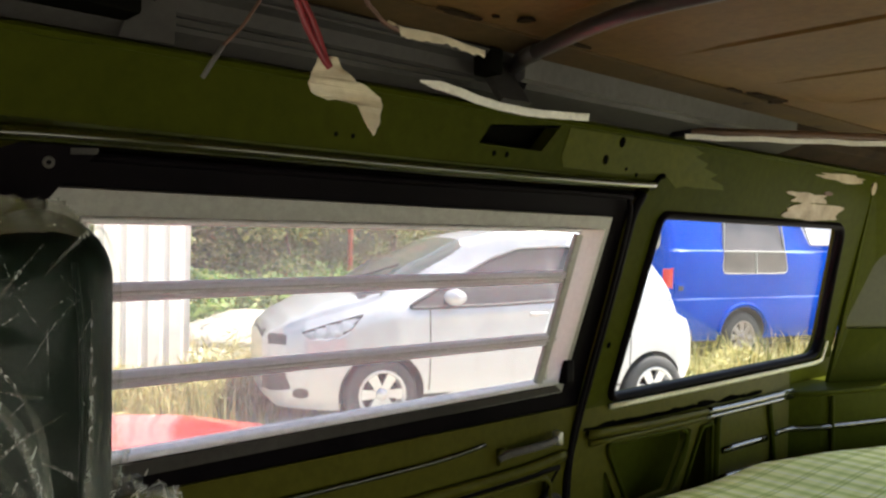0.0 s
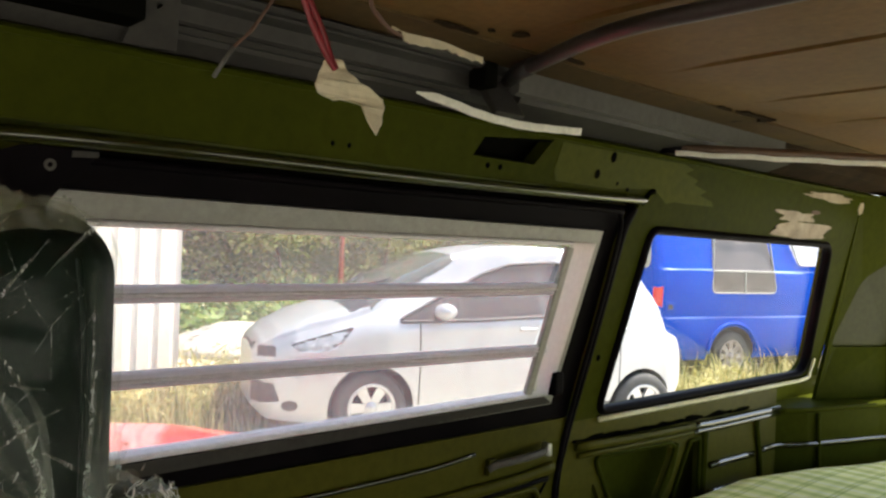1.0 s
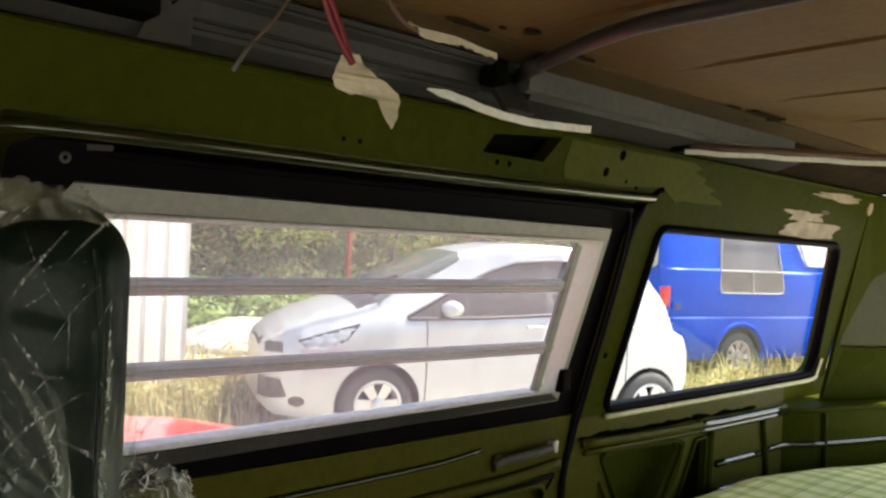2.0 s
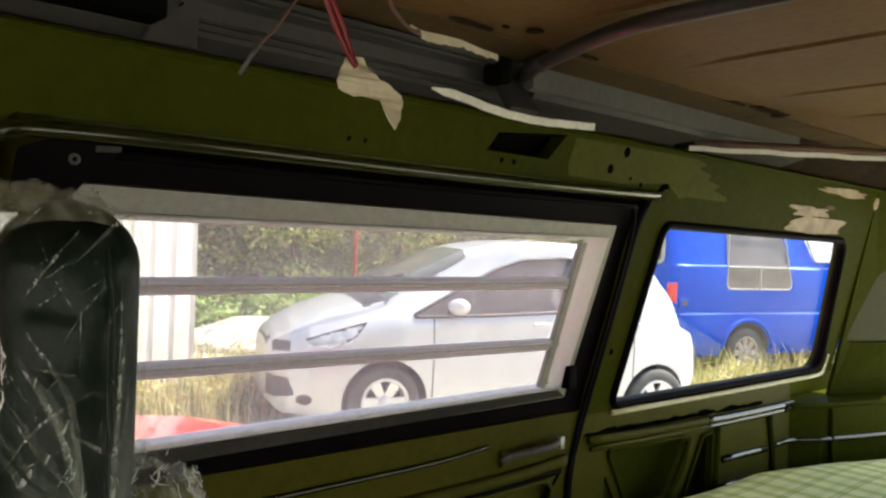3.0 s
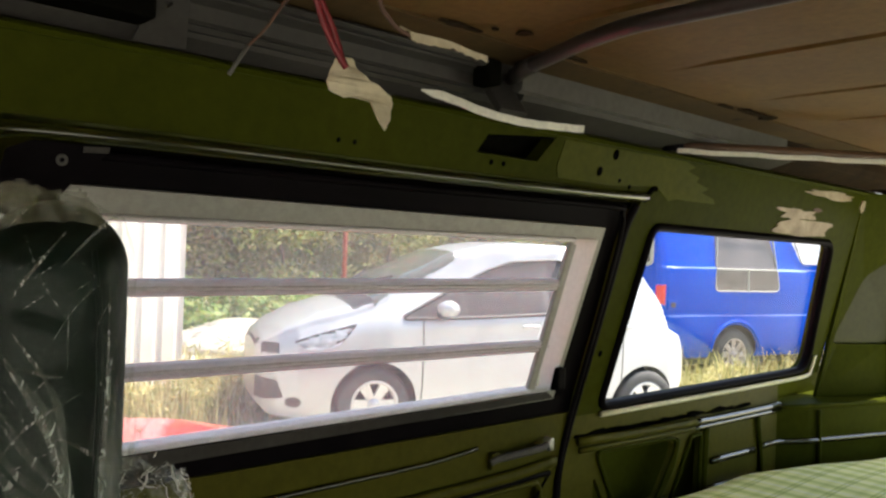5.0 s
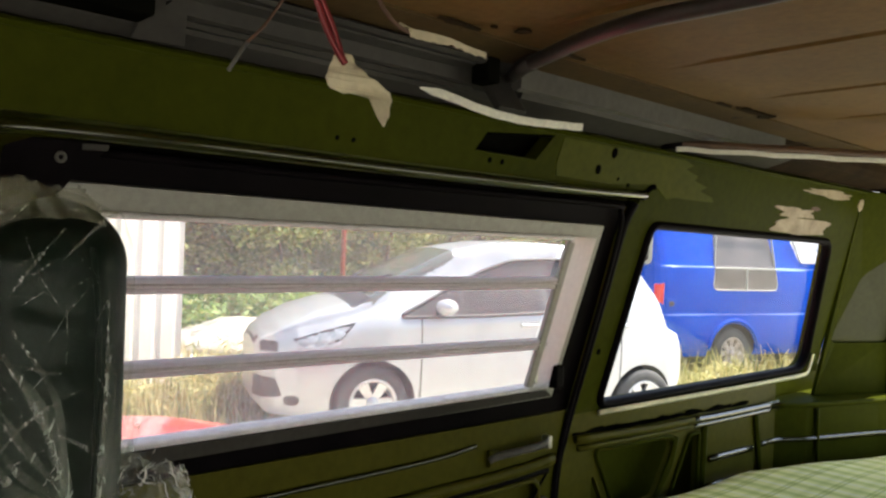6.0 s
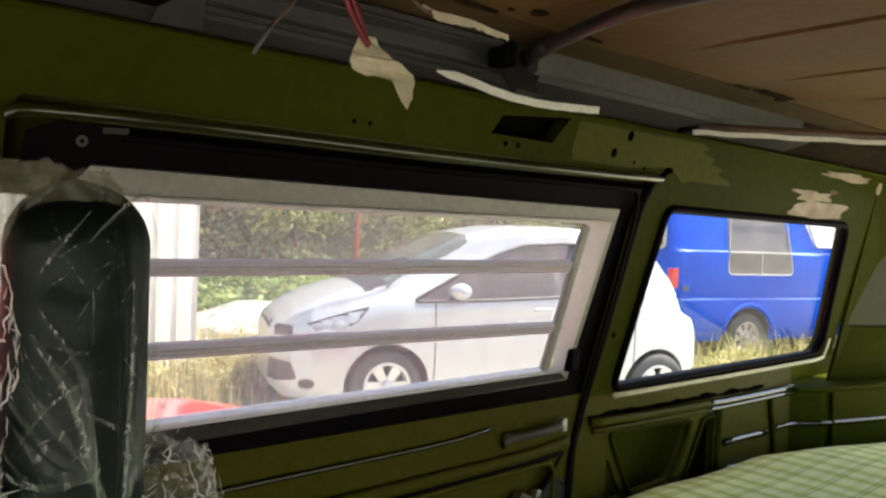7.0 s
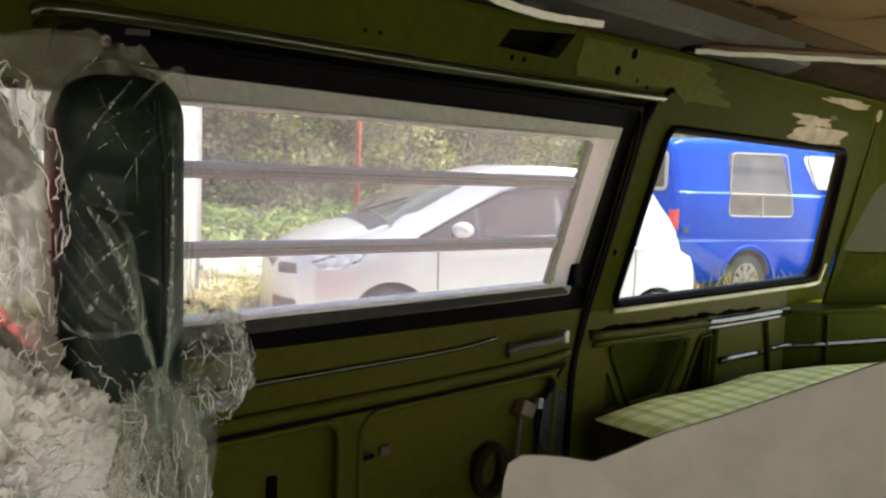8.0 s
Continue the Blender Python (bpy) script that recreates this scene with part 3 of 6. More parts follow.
ridge([(2.52, 1.354, 0.98), (2.555, 1.354, 0.8), (2.56, 1.354, 0.5)], 0.01, OLIVE, wall_side)
ridge([(2.25, 1.352, 0.889), (2.5, 1.352, 0.884)], 0.01, OLIVE_GLINT, wall_side)
ridge([(2.21, 1.35, 0.815), (2.52, 1.35, 0.806)], 0.012, OLIVE_GLINT, wall_side)
ridge([(1.85, 1.352, 0.822), (2.02, 1.352, 0.828)], 0.008, OLIVE, wall_side)
ridge([(2.08, 1.354, 0.972), (2.05, 1.354, 0.9), (1.98, 1.354, 0.825)], 0.009, OLIVE, wall_side)

# dark adhesive left along the belt
random.seed(4)
for x0, w in ((1.72, 0.05), (1.79, 0.04), (1.87, 0.06), (1.96, 0.05), (2.05, 0.07), (2.16, 0.04), (2.3, 0.06), (2.42, 0.05)):
    lp = []
    for k in range(12):
        a = 2 * math.pi * k / 12
        j = random.uniform(0.7, 1.2)
        lp.append((x0 + 1.5 * w * random.uniform(0.6, 1.1) * math.cos(a), 1.031 - 0.016 * (x0 - 1.7) + (0.012 * random.uniform(0.2, 1.1) if math.sin(a) > 0 else 0.004) * math.sin(a)))
    part("adhesive_patch", plate(lp, [], lambda u, v: (u, 1.359, v), (0, -0.003, 0)), SHADE_AND_GLUE, wall_side, "dried black adhesive")

# rear corner: low box that bends inwards behind the bed
foot = [(2.66, 1.36), (2.76, 1.305), (2.92, 1.25), (3.07, 1.2), (3.25, 1.12), (3.25, 1.44), (2.66, 1.44)]
corner = part("rear_corner_panel", plate(foot, [], lambda u, v: (u, v, 0.45), (0, 0, 0.545)), OLIVE, wall_side)
ridge([(2.55, 1.352, 0.888), (2.66, 1.352, 0.886), (2.76, 1.3, 0.886), (2.92, 1.245, 0.886), (3.07, 1.195, 0.886), (3.24, 1.115, 0.886)], 0.009, OLIVE_GLINT, wall_side)
ridge([(2.66, 1.35, 0.993), (2.76, 1.3, 0.993), (2.92, 1.245, 0.993), (3.07, 1.195, 0.993), (3.24, 1.115, 0.993)], 0.008, OLIVE, wall_side)
ridge([(2.795, 1.285, 0.98), (2.8, 1.283, 0.8), (2.8, 1.283, 0.5)], 0.008, OLIVE, wall_side)

# D pillar with a pale recessed cover
pil = rounded([(2.95, 1.675), (3.25, 1.675), (3.25, 0.995), (2.95, 0.995)], 0.005, 2)
cov = rounded([(3.08, 1.4), (3.18, 1.47), (3.24, 1.475), (3.24, 1.17), (3.0, 1.17)], [0.08, 0.06, 0.01, 0.02, 0.03], 6)


def on_pillar(u, v, off=0.0):
    k = (u - 2.95) / 0.3
    return (u, lean(v) - 0.12 * k * k + off, v)


part("rear_pillar_panel", plate(pil, [cov], on_pillar, (0, 0.012, 0)), OLIVE, wall_side)
part("rear_pillar_cover", plate(cov, [], lambda u, v: on_pillar(u, v, 0.012), (0, 0.01, 0)), PILLAR_COVER, wall_side, "pale grey-olive recessed pillar cover")

# belt flange under the rear window, coloured cream to look sunlit
bot = [on_side(x, z, -0.008) for x, z in ((1.735, 1.075), (2.2, 1.073), (2.6, 1.073), (2.84, 1.075), (2.88, 1.095), (2.888, 1.14))]
ridge(bot, 0.0065, FLANGE_LIT, wall_side, "window_flange")

# welded seam and the small screw holes beside it, their shade painted as flat dark discs
ridge([on_side(1.722, 1.565, -0.004), on_side(1.745, 1.59, -0.004), on_side(1.76, 1.594, -0.004)], 0.006, SHADE_AND_GLUE, wall_side, "panel_seam")
for x, z, r in ((1.545, 1.613, 0.008), (1.588, 1.651, 0.009), (1.23, 1.6, 0.004), (1.262, 1.6, 0.004), (1.66, 1.59, 0.004), (1.62, 1.6, 0.003),
                (1.695, 1.22, 0.006), (0.9, 1.6, 0.003), (0.93, 1.6, 0.003)):
    c = [(x + r * math.cos(a * math.pi / 5), z + r * math.sin(a * math.pi / 5) * 1.2) for a in range(10)]
    part("screw_hole", plate(c, [], lambda u, v: on_side(u, v, -0.001), (0, -0.002, 0)), SHADE_AND_GLUE, wall_side)

# paler olive patch round the vent, ragged at its rear end
random.seed(15)
pale_loop = [(1.42, 1.662), (1.86, 1.664)]
pale_loop += [(1.88 + 0.02 * k + random.uniform(-0.025, 0.025), 1.655 - 0.011 * k) for k in range(8)]
pale_loop += [(1.9 - 0.04 * k, 1.572 + random.uniform(-0.003, 0.006)) for k in range(3)] + [(1.76, 1.6), (1.6, 1.588), (1.42, 1.59), (1.41, 1.61)]
part("paler_patch", plate(pale_loop, [], lambda u, v: on_side(u, v, 0.0), (0, -0.0012, 0)), PALE_OLIVE, wall_side, "paler olive overspray")

# smoothed filler over the rear window
random.seed(8)


def blot(cx, cz, rx, rz, material, name, label, n=40, wob=0.4, lift=-0.003):
    lp = []
    for k in range(n):
        a = 2 * math.pi * k / n
        j = 1 + 1.6 * wob * noise.noise(Vector((2.2 * math.cos(a), 2.2 * math.sin(a), cx * 9 + cz * 31)))
        lp.append((cx + rx * j * math.cos(a), cz + rz * j * math.sin(a)))
    return part(name, plate(lp, [], lambda u, v: on_side(u, v, 0.0), (0, lift, 0)), material, wall_side, label)


blot(2.56, 1.54, 0.21, 0.024, FILLER, "filler_patch", "sanded beige body filler", wob=0.3)
blot(2.5, 1.58, 0.12, 0.014, FILLER, "filler_patch", "sanded beige body filler")
blot(2.62, 1.598, 0.03, 0.006, RUST, "filler_patch", "bare rusty metal")
blot(2.7, 1.648, 0.16, 0.011, FILLER, "filler_patch", "sanded beige body filler")
blot(2.95, 1.63, 0.02, 0.02, FILLER, "filler_patch", "sanded beige body filler")

# rear side window
win = tagged(part("window_1", sweep([on_side(u, v, 0.004) for u, v in rear_loop], rect(0.02, 0.03, 0.007), True, (0, 1, 0.23)), BLACK, None, smooth=True),
             "rear side window in a black rubber seal", "window", kind="structure")
pane_loop = rear_loop
p_rear = part("pane", plate(pane_loop, [], lambda u, v: on_side(u, v, 0.016), (0, 0.004, 0.001)), PANE, win)
p_rear.visible_shadow = False
fr_pane = part("front_door_pane", plate(front_loop, [], lambda u, v: on_side(u, v, 0.016), (0, 0.004, 0.001)), PANE, wall_side)
fr_pane.visible_shadow = False
part("front_door_seal", sweep([on_side(u, v, 0.004) for u, v in front_loop], rect(0.012, 0.03, 0.004), True, (0, 1, 0.23)), BLACK, wall_side, smooth=True)

# ---- roof, floor and the sides behind the camera ----
def ceiling_mesh():
    """Hardboard lining with narrow pressed grooves across it."""
    xs = [-0.95]
    for g in (0.42, 0.735, 1.055, 1.37, 1.686, 2.0, 2.315, 2.63, 2.945):
        xs += [g - 0.011, g - 0.004, g + 0.004, g + 0.011]
    xs += [3.25]
    ys = [-0.38, -0.2, 0.0, 0.2, 0.4, 0.55, 0.7, 0.8, 0.9, 0.96, 1.0, 1.03, 1.06]
    verts, faces = [], []
    for i, x in enumerate(xs):
        deep = 0 < i < len(xs) - 1 and (i - 1) % 4 in (1, 2)
        for y in ys:
            f = max(0.0, min(1.0, (0.97 - y) / 0.2))
            sag = 0.004 * math.sin(x * 5 + y * 3) * (1 if y < 1.0 else 0)
            verts.append((x, y, 1.752 + (0.012 * f if deep else 0) + sag * 0.6))
    n = len(ys)
    for i in range(len(xs) - 1):
        for j in range(n - 1):
            faces.append((i * n + j, i * n + j + 1, (i + 1) * n + j + 1, (i + 1) * n + j))
    k = len(verts)
    verts += [(-0.95, -0.38, 1.775), (3.25, -0.38, 1.775), (3.25, 1.06, 1.775), (-0.95, 1.06, 1.775)]
    faces.append((k, k + 1, k + 2, k + 3))
    return verts, faces


tagged(part("ceiling", ceiling_mesh(), BROWN), "stained brown hardboard van ceiling with grooves", "ceiling", kind="structure")
# unseen roof skin over the lining, added to block the sky
roof_profile = [(-0.42, 1.7), (-0.3, 1.8), (0.0, 1.83), (0.5, 1.84), (1.0, 1.82), (1.2, 1.79), (1.29, 1.72), (1.26, 1.7),
                (1.18, 1.765), (1.0, 1.79), (0.5, 1.81), (0.0, 1.8), (-0.28, 1.77), (-0.39, 1.69)]
bm = bmesh.new()
ends = [[bm.verts.new((x, y, z)) for y, z in roof_profile] for x in (-1.0, 3.3)]
for k in range(len(roof_profile)):
    q = (k + 1) % len(roof_profile)
    bm.faces.new((ends[0][k], ends[0][q], ends[1][q], ends[1][k]))
tagged(part("roof", bm, SHELL_OUT), "olive sheet steel van roof", "roof", kind="structure")

trim = tagged(part("trim_roof_edge", box((-0.95, 1.06, 1.748), (3.25, 1.15, 1.766)), BROWN_DARK), "stained brown lining edge at the roof rail", "trim", kind="structure")


def rail(x0, x1, prof, material, name, label=""):
    b = bmesh.new()
    e = [[b.verts.new((x, y, z)) for y, z in prof] for x in (x0, x1)]
    for k in range(len(prof)):
        q = (k + 1) % len(prof)
        b.faces.new((e[0][k], e[0][q], e[1][q], e[1][k]))
    b.faces.new(e[0])
    b.faces.new(e[1])
    return part(name, b, material, trim, label)


rail(1.2, 2.19, [(1.145, 1.75), (1.147, 1.712), (1.158, 1.708), (1.17, 1.712), (1.17, 1.75)], GREY_LIGHT, "roof_rail", "pale primed roof rail")
rail(1.22, 2.26, [(1.158, 1.712), (1.165, 1.7), (1.228, 1.682), (1.25, 1.69), (1.25, 1.75), (1.175, 1.75)], GREY, "roof_rail", "grey primed roof rail")
rail(2.19, 3.2, [(1.15, 1.75), (1.155, 1.725), (1.17, 1.705), (1.228, 1.682), (1.25, 1.69), (1.25, 1.75)], DARK_BROWN, "roof_rail")
rail(-0.95, 1.22, [(1.235, 1.682), (1.205, 1.694), (1.2, 1.706), (1.185, 1.712), (1.18, 1.73), (1.16, 1.735), (1.155, 1.75), (1.25, 1.75)], GREY, "roof_channel", "grey primed roof channel")
rail(-0.95, 1.13, [(1.15, 1.747), (1.138, 1.745), (1.132, 1.74), (1.138, 1.735), (1.152, 1.735)], GREY, "roof_channel_lip")
rail(-0.95, 1.13, [(1.205, 1.708), (1.196, 1.712), (1.19, 1.707), (1.196, 1.701), (1.206, 1.7)], GREY, "roof_channel_lip")
rail(-0.95, 3.2, [(1.222, 1.677), (1.218, 1.672), (1.224, 1.667), (1.235, 1.668), (1.245, 1.678), (1.24, 1.684)], OLIVE, "header_lip")
# strap that holds the roof bow, and a hole-punched bracket
part("rail_strap", turned(box((-0.033, -0.006, -0.05), (0.033, 0.006, 0.05), 0.003), pose(1.165, 1.165, 1.705, -38, 0, 0)), GREY, trim, "grey steel strap")
part("rail_block", box((1.105, 1.13, 1.705), (1.132, 1.17, 1.745), 0.004), SHADE_AND_GLUE, trim)
part("rail_bracket", plate([(0.574, 1.68), (0.64, 1.682), (0.622, 1.748), (0.588, 1.748)], [[(0.598, 1.724), (0.603, 1.727), (0.608, 1.724), (0.603, 1.719)]],
                                lambda u, v: (u, 1.215 - (v - 1.675) * 0.75, v), (0, -0.004, -0.003)), GREY, trim, "grey pressed steel bracket")
# solid near-black box in place of the shade in the roof recess
part("roof_recess_shade", box((0.42, 1.14, 1.69), (0.575, 1.19, 1.745), 0.004), SHADE_AND_GLUE, trim)

# roof bow: a bent grey tube across the ceiling
bow = thing("roof_bow", (1.1, 0.9, 1.74), "bent dark grey tube across the van ceiling", "tube")
part("tube", sweep(smooth_path([(1.19, 1.165, 1.73), (1.165, 1.115, 1.735), (1.125, 1.02, 1.735), (1.088, 0.925, 1.735), (1.066, 0.83, 1.735), (1.068, 0.7, 1.735), (1.075, 0.3, 1.734), (1.09, -0.34, 1.735)], 8),
                       circle(0.0115, 12), False, (0, 0, 1)), TUBE_MAT, bow, smooth=True)
part("end_sleeve", sweep([(1.178, 1.142, 1.732), (1.165, 1.115, 1.735), (1.15, 1.08, 1.7355)], circle(0.0135, 12), False, (0, 0, 1)), TUBE_MAT, bow, "flattened tube end", True)
# dark pin marks in the lining
for x, y, rx, ry in ((1.042, 1.005, 0.014, 0.012), (1.0, 1.02, 0.006, 0.004), (1.8, 1.042, 0.07, 0.014), (1.87, 1.045, 0.02, 0.02), (1.7, 1.05, 0.03, 0.006), (1.2, 1.04, 0.03, 0.006), (0.96, 1.045, 0.04, 0.008)):
    c = [(x + rx * random.uniform(0.6, 1.2) * math.cos(a), y + ry * random.uniform(0.5, 1.2) * math.sin(a)) for a in [k * math.pi / 9 for k in range(18)]]
    part("stain", plate(c, [], lambda u, v: (u, v, 1.7465), (0, 0, 0.003)), DARK_BROWN, trim, "dark burnt stain")

tagged(part("floor", box((-0.95, -0.4, 0.40), (3.25, 1.42, 0.45)), FLOOR), "dark bare van floor", "floor", kind="structure")
# Unseen closing walls; their openings are sized to set the light inside.
wl = [(-0.95, 0.45), (3.25, 0.45), (3.25, 1.72), (-0.95, 1.72)]
holes = [rounded([(-0.9, 1.35), (0.12, 1.35), (0.12, 0.55), (-0.9, 0.55)], 0.05), rounded([(0.2, 1.15), (1.2, 1.15), (1.2, 0.47), (0.2, 0.47)], 0.03),
         rounded([(1.5, 1.42), (3.05, 1.42), (3.05, 0.86), (1.5, 0.86)], 0.05)]
tagged(part("wall_far_side", plate(wl, holes, lambda u, v: (u, -0.40, v), (0, -0.04, 0)), OLIVE), "olive van side with an open doorway and a window opening", "wall", kind="structure")
wr = [(-0.4, 0.45), (1.36, 0.45), (1.36, 1.1), (1.24, 1.7), (1.1, 1.78), (-0.2, 1.78), (-0.4, 1.7)]
hr = rounded([(-0.37, 1.55), (1.16, 1.55), (1.22, 0.85), (-0.38, 0.85)], 0.05)
tagged(part("wall_rear", plate(wr, [hr], lambda u, v: (3.25, u, v), (0.04, 0, 0)), OLIVE), "olive van tail with the open hatch", "wall", kind="structure")
hf = rounded([(-0.34, 1.4), (1.16, 1.4), (1.24, 0.92), (-0.36, 0.92)], 0.06)
tagged(part("wall_front", plate(wr, [hf], lambda u, v: (-0.95, u, v), (-0.04, 0, 0)), OLIVE), "olive van front with the windscreen opening", "wall", kind="structure")

# ---- sliding door ----
door = thing("sliding_door", (1.08, 1.36, 0.45), "olive green sliding van door with a louvred window", "door")
FR = [(0.518, 1.503), (1.612, 1.5), (1.562, 1.128), (0.53, 1.118)]
door_edge = [(0.49, 1.548), (1.69, 1.552), (1.672, 1.474), (1.665, 1.335), (1.646, 1.13), (1.63, 1.06), (0.49, 1.06)]
fr_hole = rounded([(0.524, 1.497), (1.604, 1.494), (1.556, 1.134), (0.536, 1.124)], 0.015, 3)
part("window_surround", plate(door_edge, [fr_hole], lambda u, v: on_side(u, v, 0.012), (0, 0.025, 0.006)), BLACK, door, "black rubber window surround")
low_edge = [(0.515, 1.09), (1.638, 1.09), (1.622, 1.05), (1.588, 0.946), (1.582, 0.7), (1.582, 0.47), (0.515, 0.47)]
rec = rounded([(1.0, 0.945), (1.54, 0.952), (1.53, 0.5), (1.0, 0.5)], [0.05, 0.03, 0.03, 0.05], 5)
rec2 = rounded([(0.56, 0.945), (0.955, 0.945), (0.955, 0.5), (0.56, 0.5)], [0.05, 0.04, 0.04, 0.05], 5)
part("door_panel", plate(low_edge, [rec, rec2], lambda u, v: (u, 1.362 + (1.06 - v) * 0.01, v), (0, 0.012, 0)), OLIVE_LIT, door)
part("inner_skin", box((0.52, 1.382, 0.47), (1.58, 1.392, 1.0)), OLIVE_LIT, door)
part("door_back", box((0.5, 1.40, 0.45), (1.6, 1.425, 1.07)), SHELL_OUT, door)
ridge([(0.62, 1.358, 1.033), (0.9, 1.358, 1.036), (1.2, 1.358, 1.04), (1.34, 1.359, 1.05)], 0.005, OLIVE_GLINT, door, "swage_line", 0.9)
ridge([(0.52, 1.355, 0.974), (0.9, 1.355, 0.974), (1.2, 1.355, 0.976), (1.45, 1.355, 0.981), (1.58, 1.358, 0.99)], 0.013, OLIVE_LIT, door, "door_ledge", 0.7)
# black bead painted in for the shade under the door ledge
ridge([(0.52, 1.362, 0.955), (0.9, 1.362, 0.956), (1.2, 1.362, 0.958), (1.57, 1.362, 0.965)], 0.006, BLACK, door, "door_ledge_shade", 0.7)
for lp in (rec, rec2):
    part("pressed_rim", sweep([(u, 1.362, v) for u, v in lp], circle(0.006, 6), True), OLIVE_LIT, door, smooth=True)
ridge([on_side(0.52, 1.541, -0.002), on_side(1.0, 1.541, -0.002), on_side(1.6, 1.545, -0.002), on_side(1.655, 1.535, -0.002),
       on_side(1.668, 1.49, -0.002), on_side(1.66, 1.35, -0.002), on_side(1.64, 1.14, -0.002), on_side(1.612, 1.03, -0.002),
       on_side(1.59, 0.93, -0.002), on_side(1.578, 0.7, -0.002), on_side(1.578, 0.5, -0.002)], 0.006, BLACK, door, "door_flange")
ridge([on_side(1.71, 1.555, 0.004), on_side(1.688, 1.5, 0.004), on_side(1.676, 1.35, 0.004), on_side(1.655, 1.13, 0.004), on_side(1.628, 1.04, 0.004),
       on_side(1.6, 0.94, 0.004), on_side(1.592, 0.7, 0.004), on_side(1.592, 0.47, 0.004)], 0.011, BLACK, door, "door_seal")
# guide rail over the door, rounded and shiny
guide = part("guide_rail", sweep(smooth_path([on_side(0.432, 1.551, -0.002), on_side(0.452, 1.559, -0.01), on_side(0.55, 1.562, -0.012), on_side(0.7, 1.563, -0.012), on_side(1.1, 1.563, -0.012),
                                              on_side(1.5, 1.567, -0.01), on_side(1.7, 1.572, -0.006), on_side(1.73, 1.574, 0)], 6), rect(0.02, 0.022, 0.007)), OLIVE_GLINT, wall_side, smooth=True)
# near-black strip put in for the shade below the guide rail
part("guide_gap_shade", plate([(0.5, 1.545), (1.71, 1.548), (1.715, 1.56), (0.5, 1.56)], [], lambda u, v: on_side(u, v, 0.02), (0, 0.01, 0)), SHADE_AND_GLUE, wall_side)
part("pillar_recess", plate([(0.428, 1.48), (0.502, 1.48), (0.502, 1.57), (0.428, 1.57)], [], lambda u, v: on_side(u, v, 0.034), (0, 0.006, 0)), OLIVE_LIT, wall_side)
# roller bracket at the front upper corner
rb = part("roller_bracket", plate(rounded([(0.452, 1.538), (0.48, 1.55), (0.57, 1.55), (0.56, 1.538), (0.53, 1.51), (0.515, 1.488), (0.446, 1.488)], 0.008, 4), [], lambda u, v: on_side(u, v, -0.006), (0, -0.006, 0)), BLACK, door, "worn black steel roller bracket")
part("bolt", sweep([on_side(0.512 + 0.005 * math.cos(a * math.pi / 6), 1.53 + 0.005 * math.sin(a * math.pi / 6), -0.013) for a in range(12)], circle(0.002, 6), True), GREY_LIGHT, rb, smooth=True)
part("bracket_slot", plate([(0.535, 1.548), (0.565, 1.55), (0.565, 1.543), (0.535, 1.541)], [], lambda u, v: on_side(u, v, -0.012), (0, -0.002, 0)), GREY, rb)

# louvred aluminium window
lw = part("louvre_window", plate(FR, [[(0.555, 1.467), (1.586, 1.472), (1.543, 1.152), (0.57, 1.143)]], lambda u, v: on_side(u, v, 0.0), (0, 0.012, 0.003)), ALU, door, "weathered aluminium louvre window frame")
part("bottom_rail", plate([(0.535, 1.141), (1.53, 1.146), (1.552, 1.132), (0.535, 1.118)], [], lambda u, v: on_side(u, v, -0.002), (0, -0.006, 0)), GREY, lw, "grimy grey bottom rail")
part("bottom_ledge", sweep([on_side(0.56, 1.149, 0.009), on_side(1.525, 1.155, 0.009)], rect(0.009, 0.026, 0.002), False, (0, 1, 0.23)), LEDGE_LIT, lw, "white sill ledge")
part("side_channel", sweep([on_side(1.503, 1.463, -0.005), on_side(1.47, 1.16, -0.005)], rect(0.022, 0.012, 0.003), False, (0, 1, 0.23)), ALU, lw, "grey louvre channel")
part("side_jamb", plate([(1.51, 1.474), (1.589, 1.474), (1.546, 1.15), (1.476, 1.15)], [], lambda u, v: on_side(u, v, -0.001), (0, -0.004, 0)), JAMB_LIT, lw, "yellowed white side jamb")
part("side_channel", sweep([on_side(0.552, 1.463, -0.005), on_side(0.563, 1.155, -0.005)], rect(0.022, 0.012, 0.003), False, (0, 1, 0.23)), ALU_BRIGHT, lw)
part("top_bead", sweep([on_side(0.555, 1.466, -0.003), on_side(1.512, 1.471, -0.003)], rect(0.008, 0.01, 0.002), False, (0, 1, 0.23)), ALU_BRIGHT, lw)
for z0, z1 in ((1.377, 1.379), (1.262, 1.251)):
    for off, w, m in ((0.006, 0.009, BAR_LIT), (-0.001, 0.006, ALU_BRIGHT), (-0.008, 0.008, BAR_LIT)):
        part("glazing_bar", sweep([on_side(0.556, z0 + off, -0.004 + abs(off) * 0.3), on_side(1.496, z1 + off, -0.004 + abs(off) * 0.3)], rect(w, 0.014, 0.002), False, (0, 1, 0.23)), m, lw)
for a, b in ((1.47, 1.377), (1.38, 1.257), (1.26, 1.15)):
    g = part("pane", plate([(0.56, a), (1.5, a), (1.478, b), (0.565, b)], [], lambda u, v: on_side(u, v, 0.012), (0, 0.004, 0.001)), PANE_DUST_VEIL, lw, "dusty louvre glass")
    g.visible_shadow = False
part("catch", box((1.538, 1.322, 1.15), (1.566, 1.35, 1.2), 0.006), BLACK, lw, "small black window catch")
part("catch", box((1.484, 1.334, 1.165), (1.492, 1.346, 1.2), 0.002), CHROME, lw)

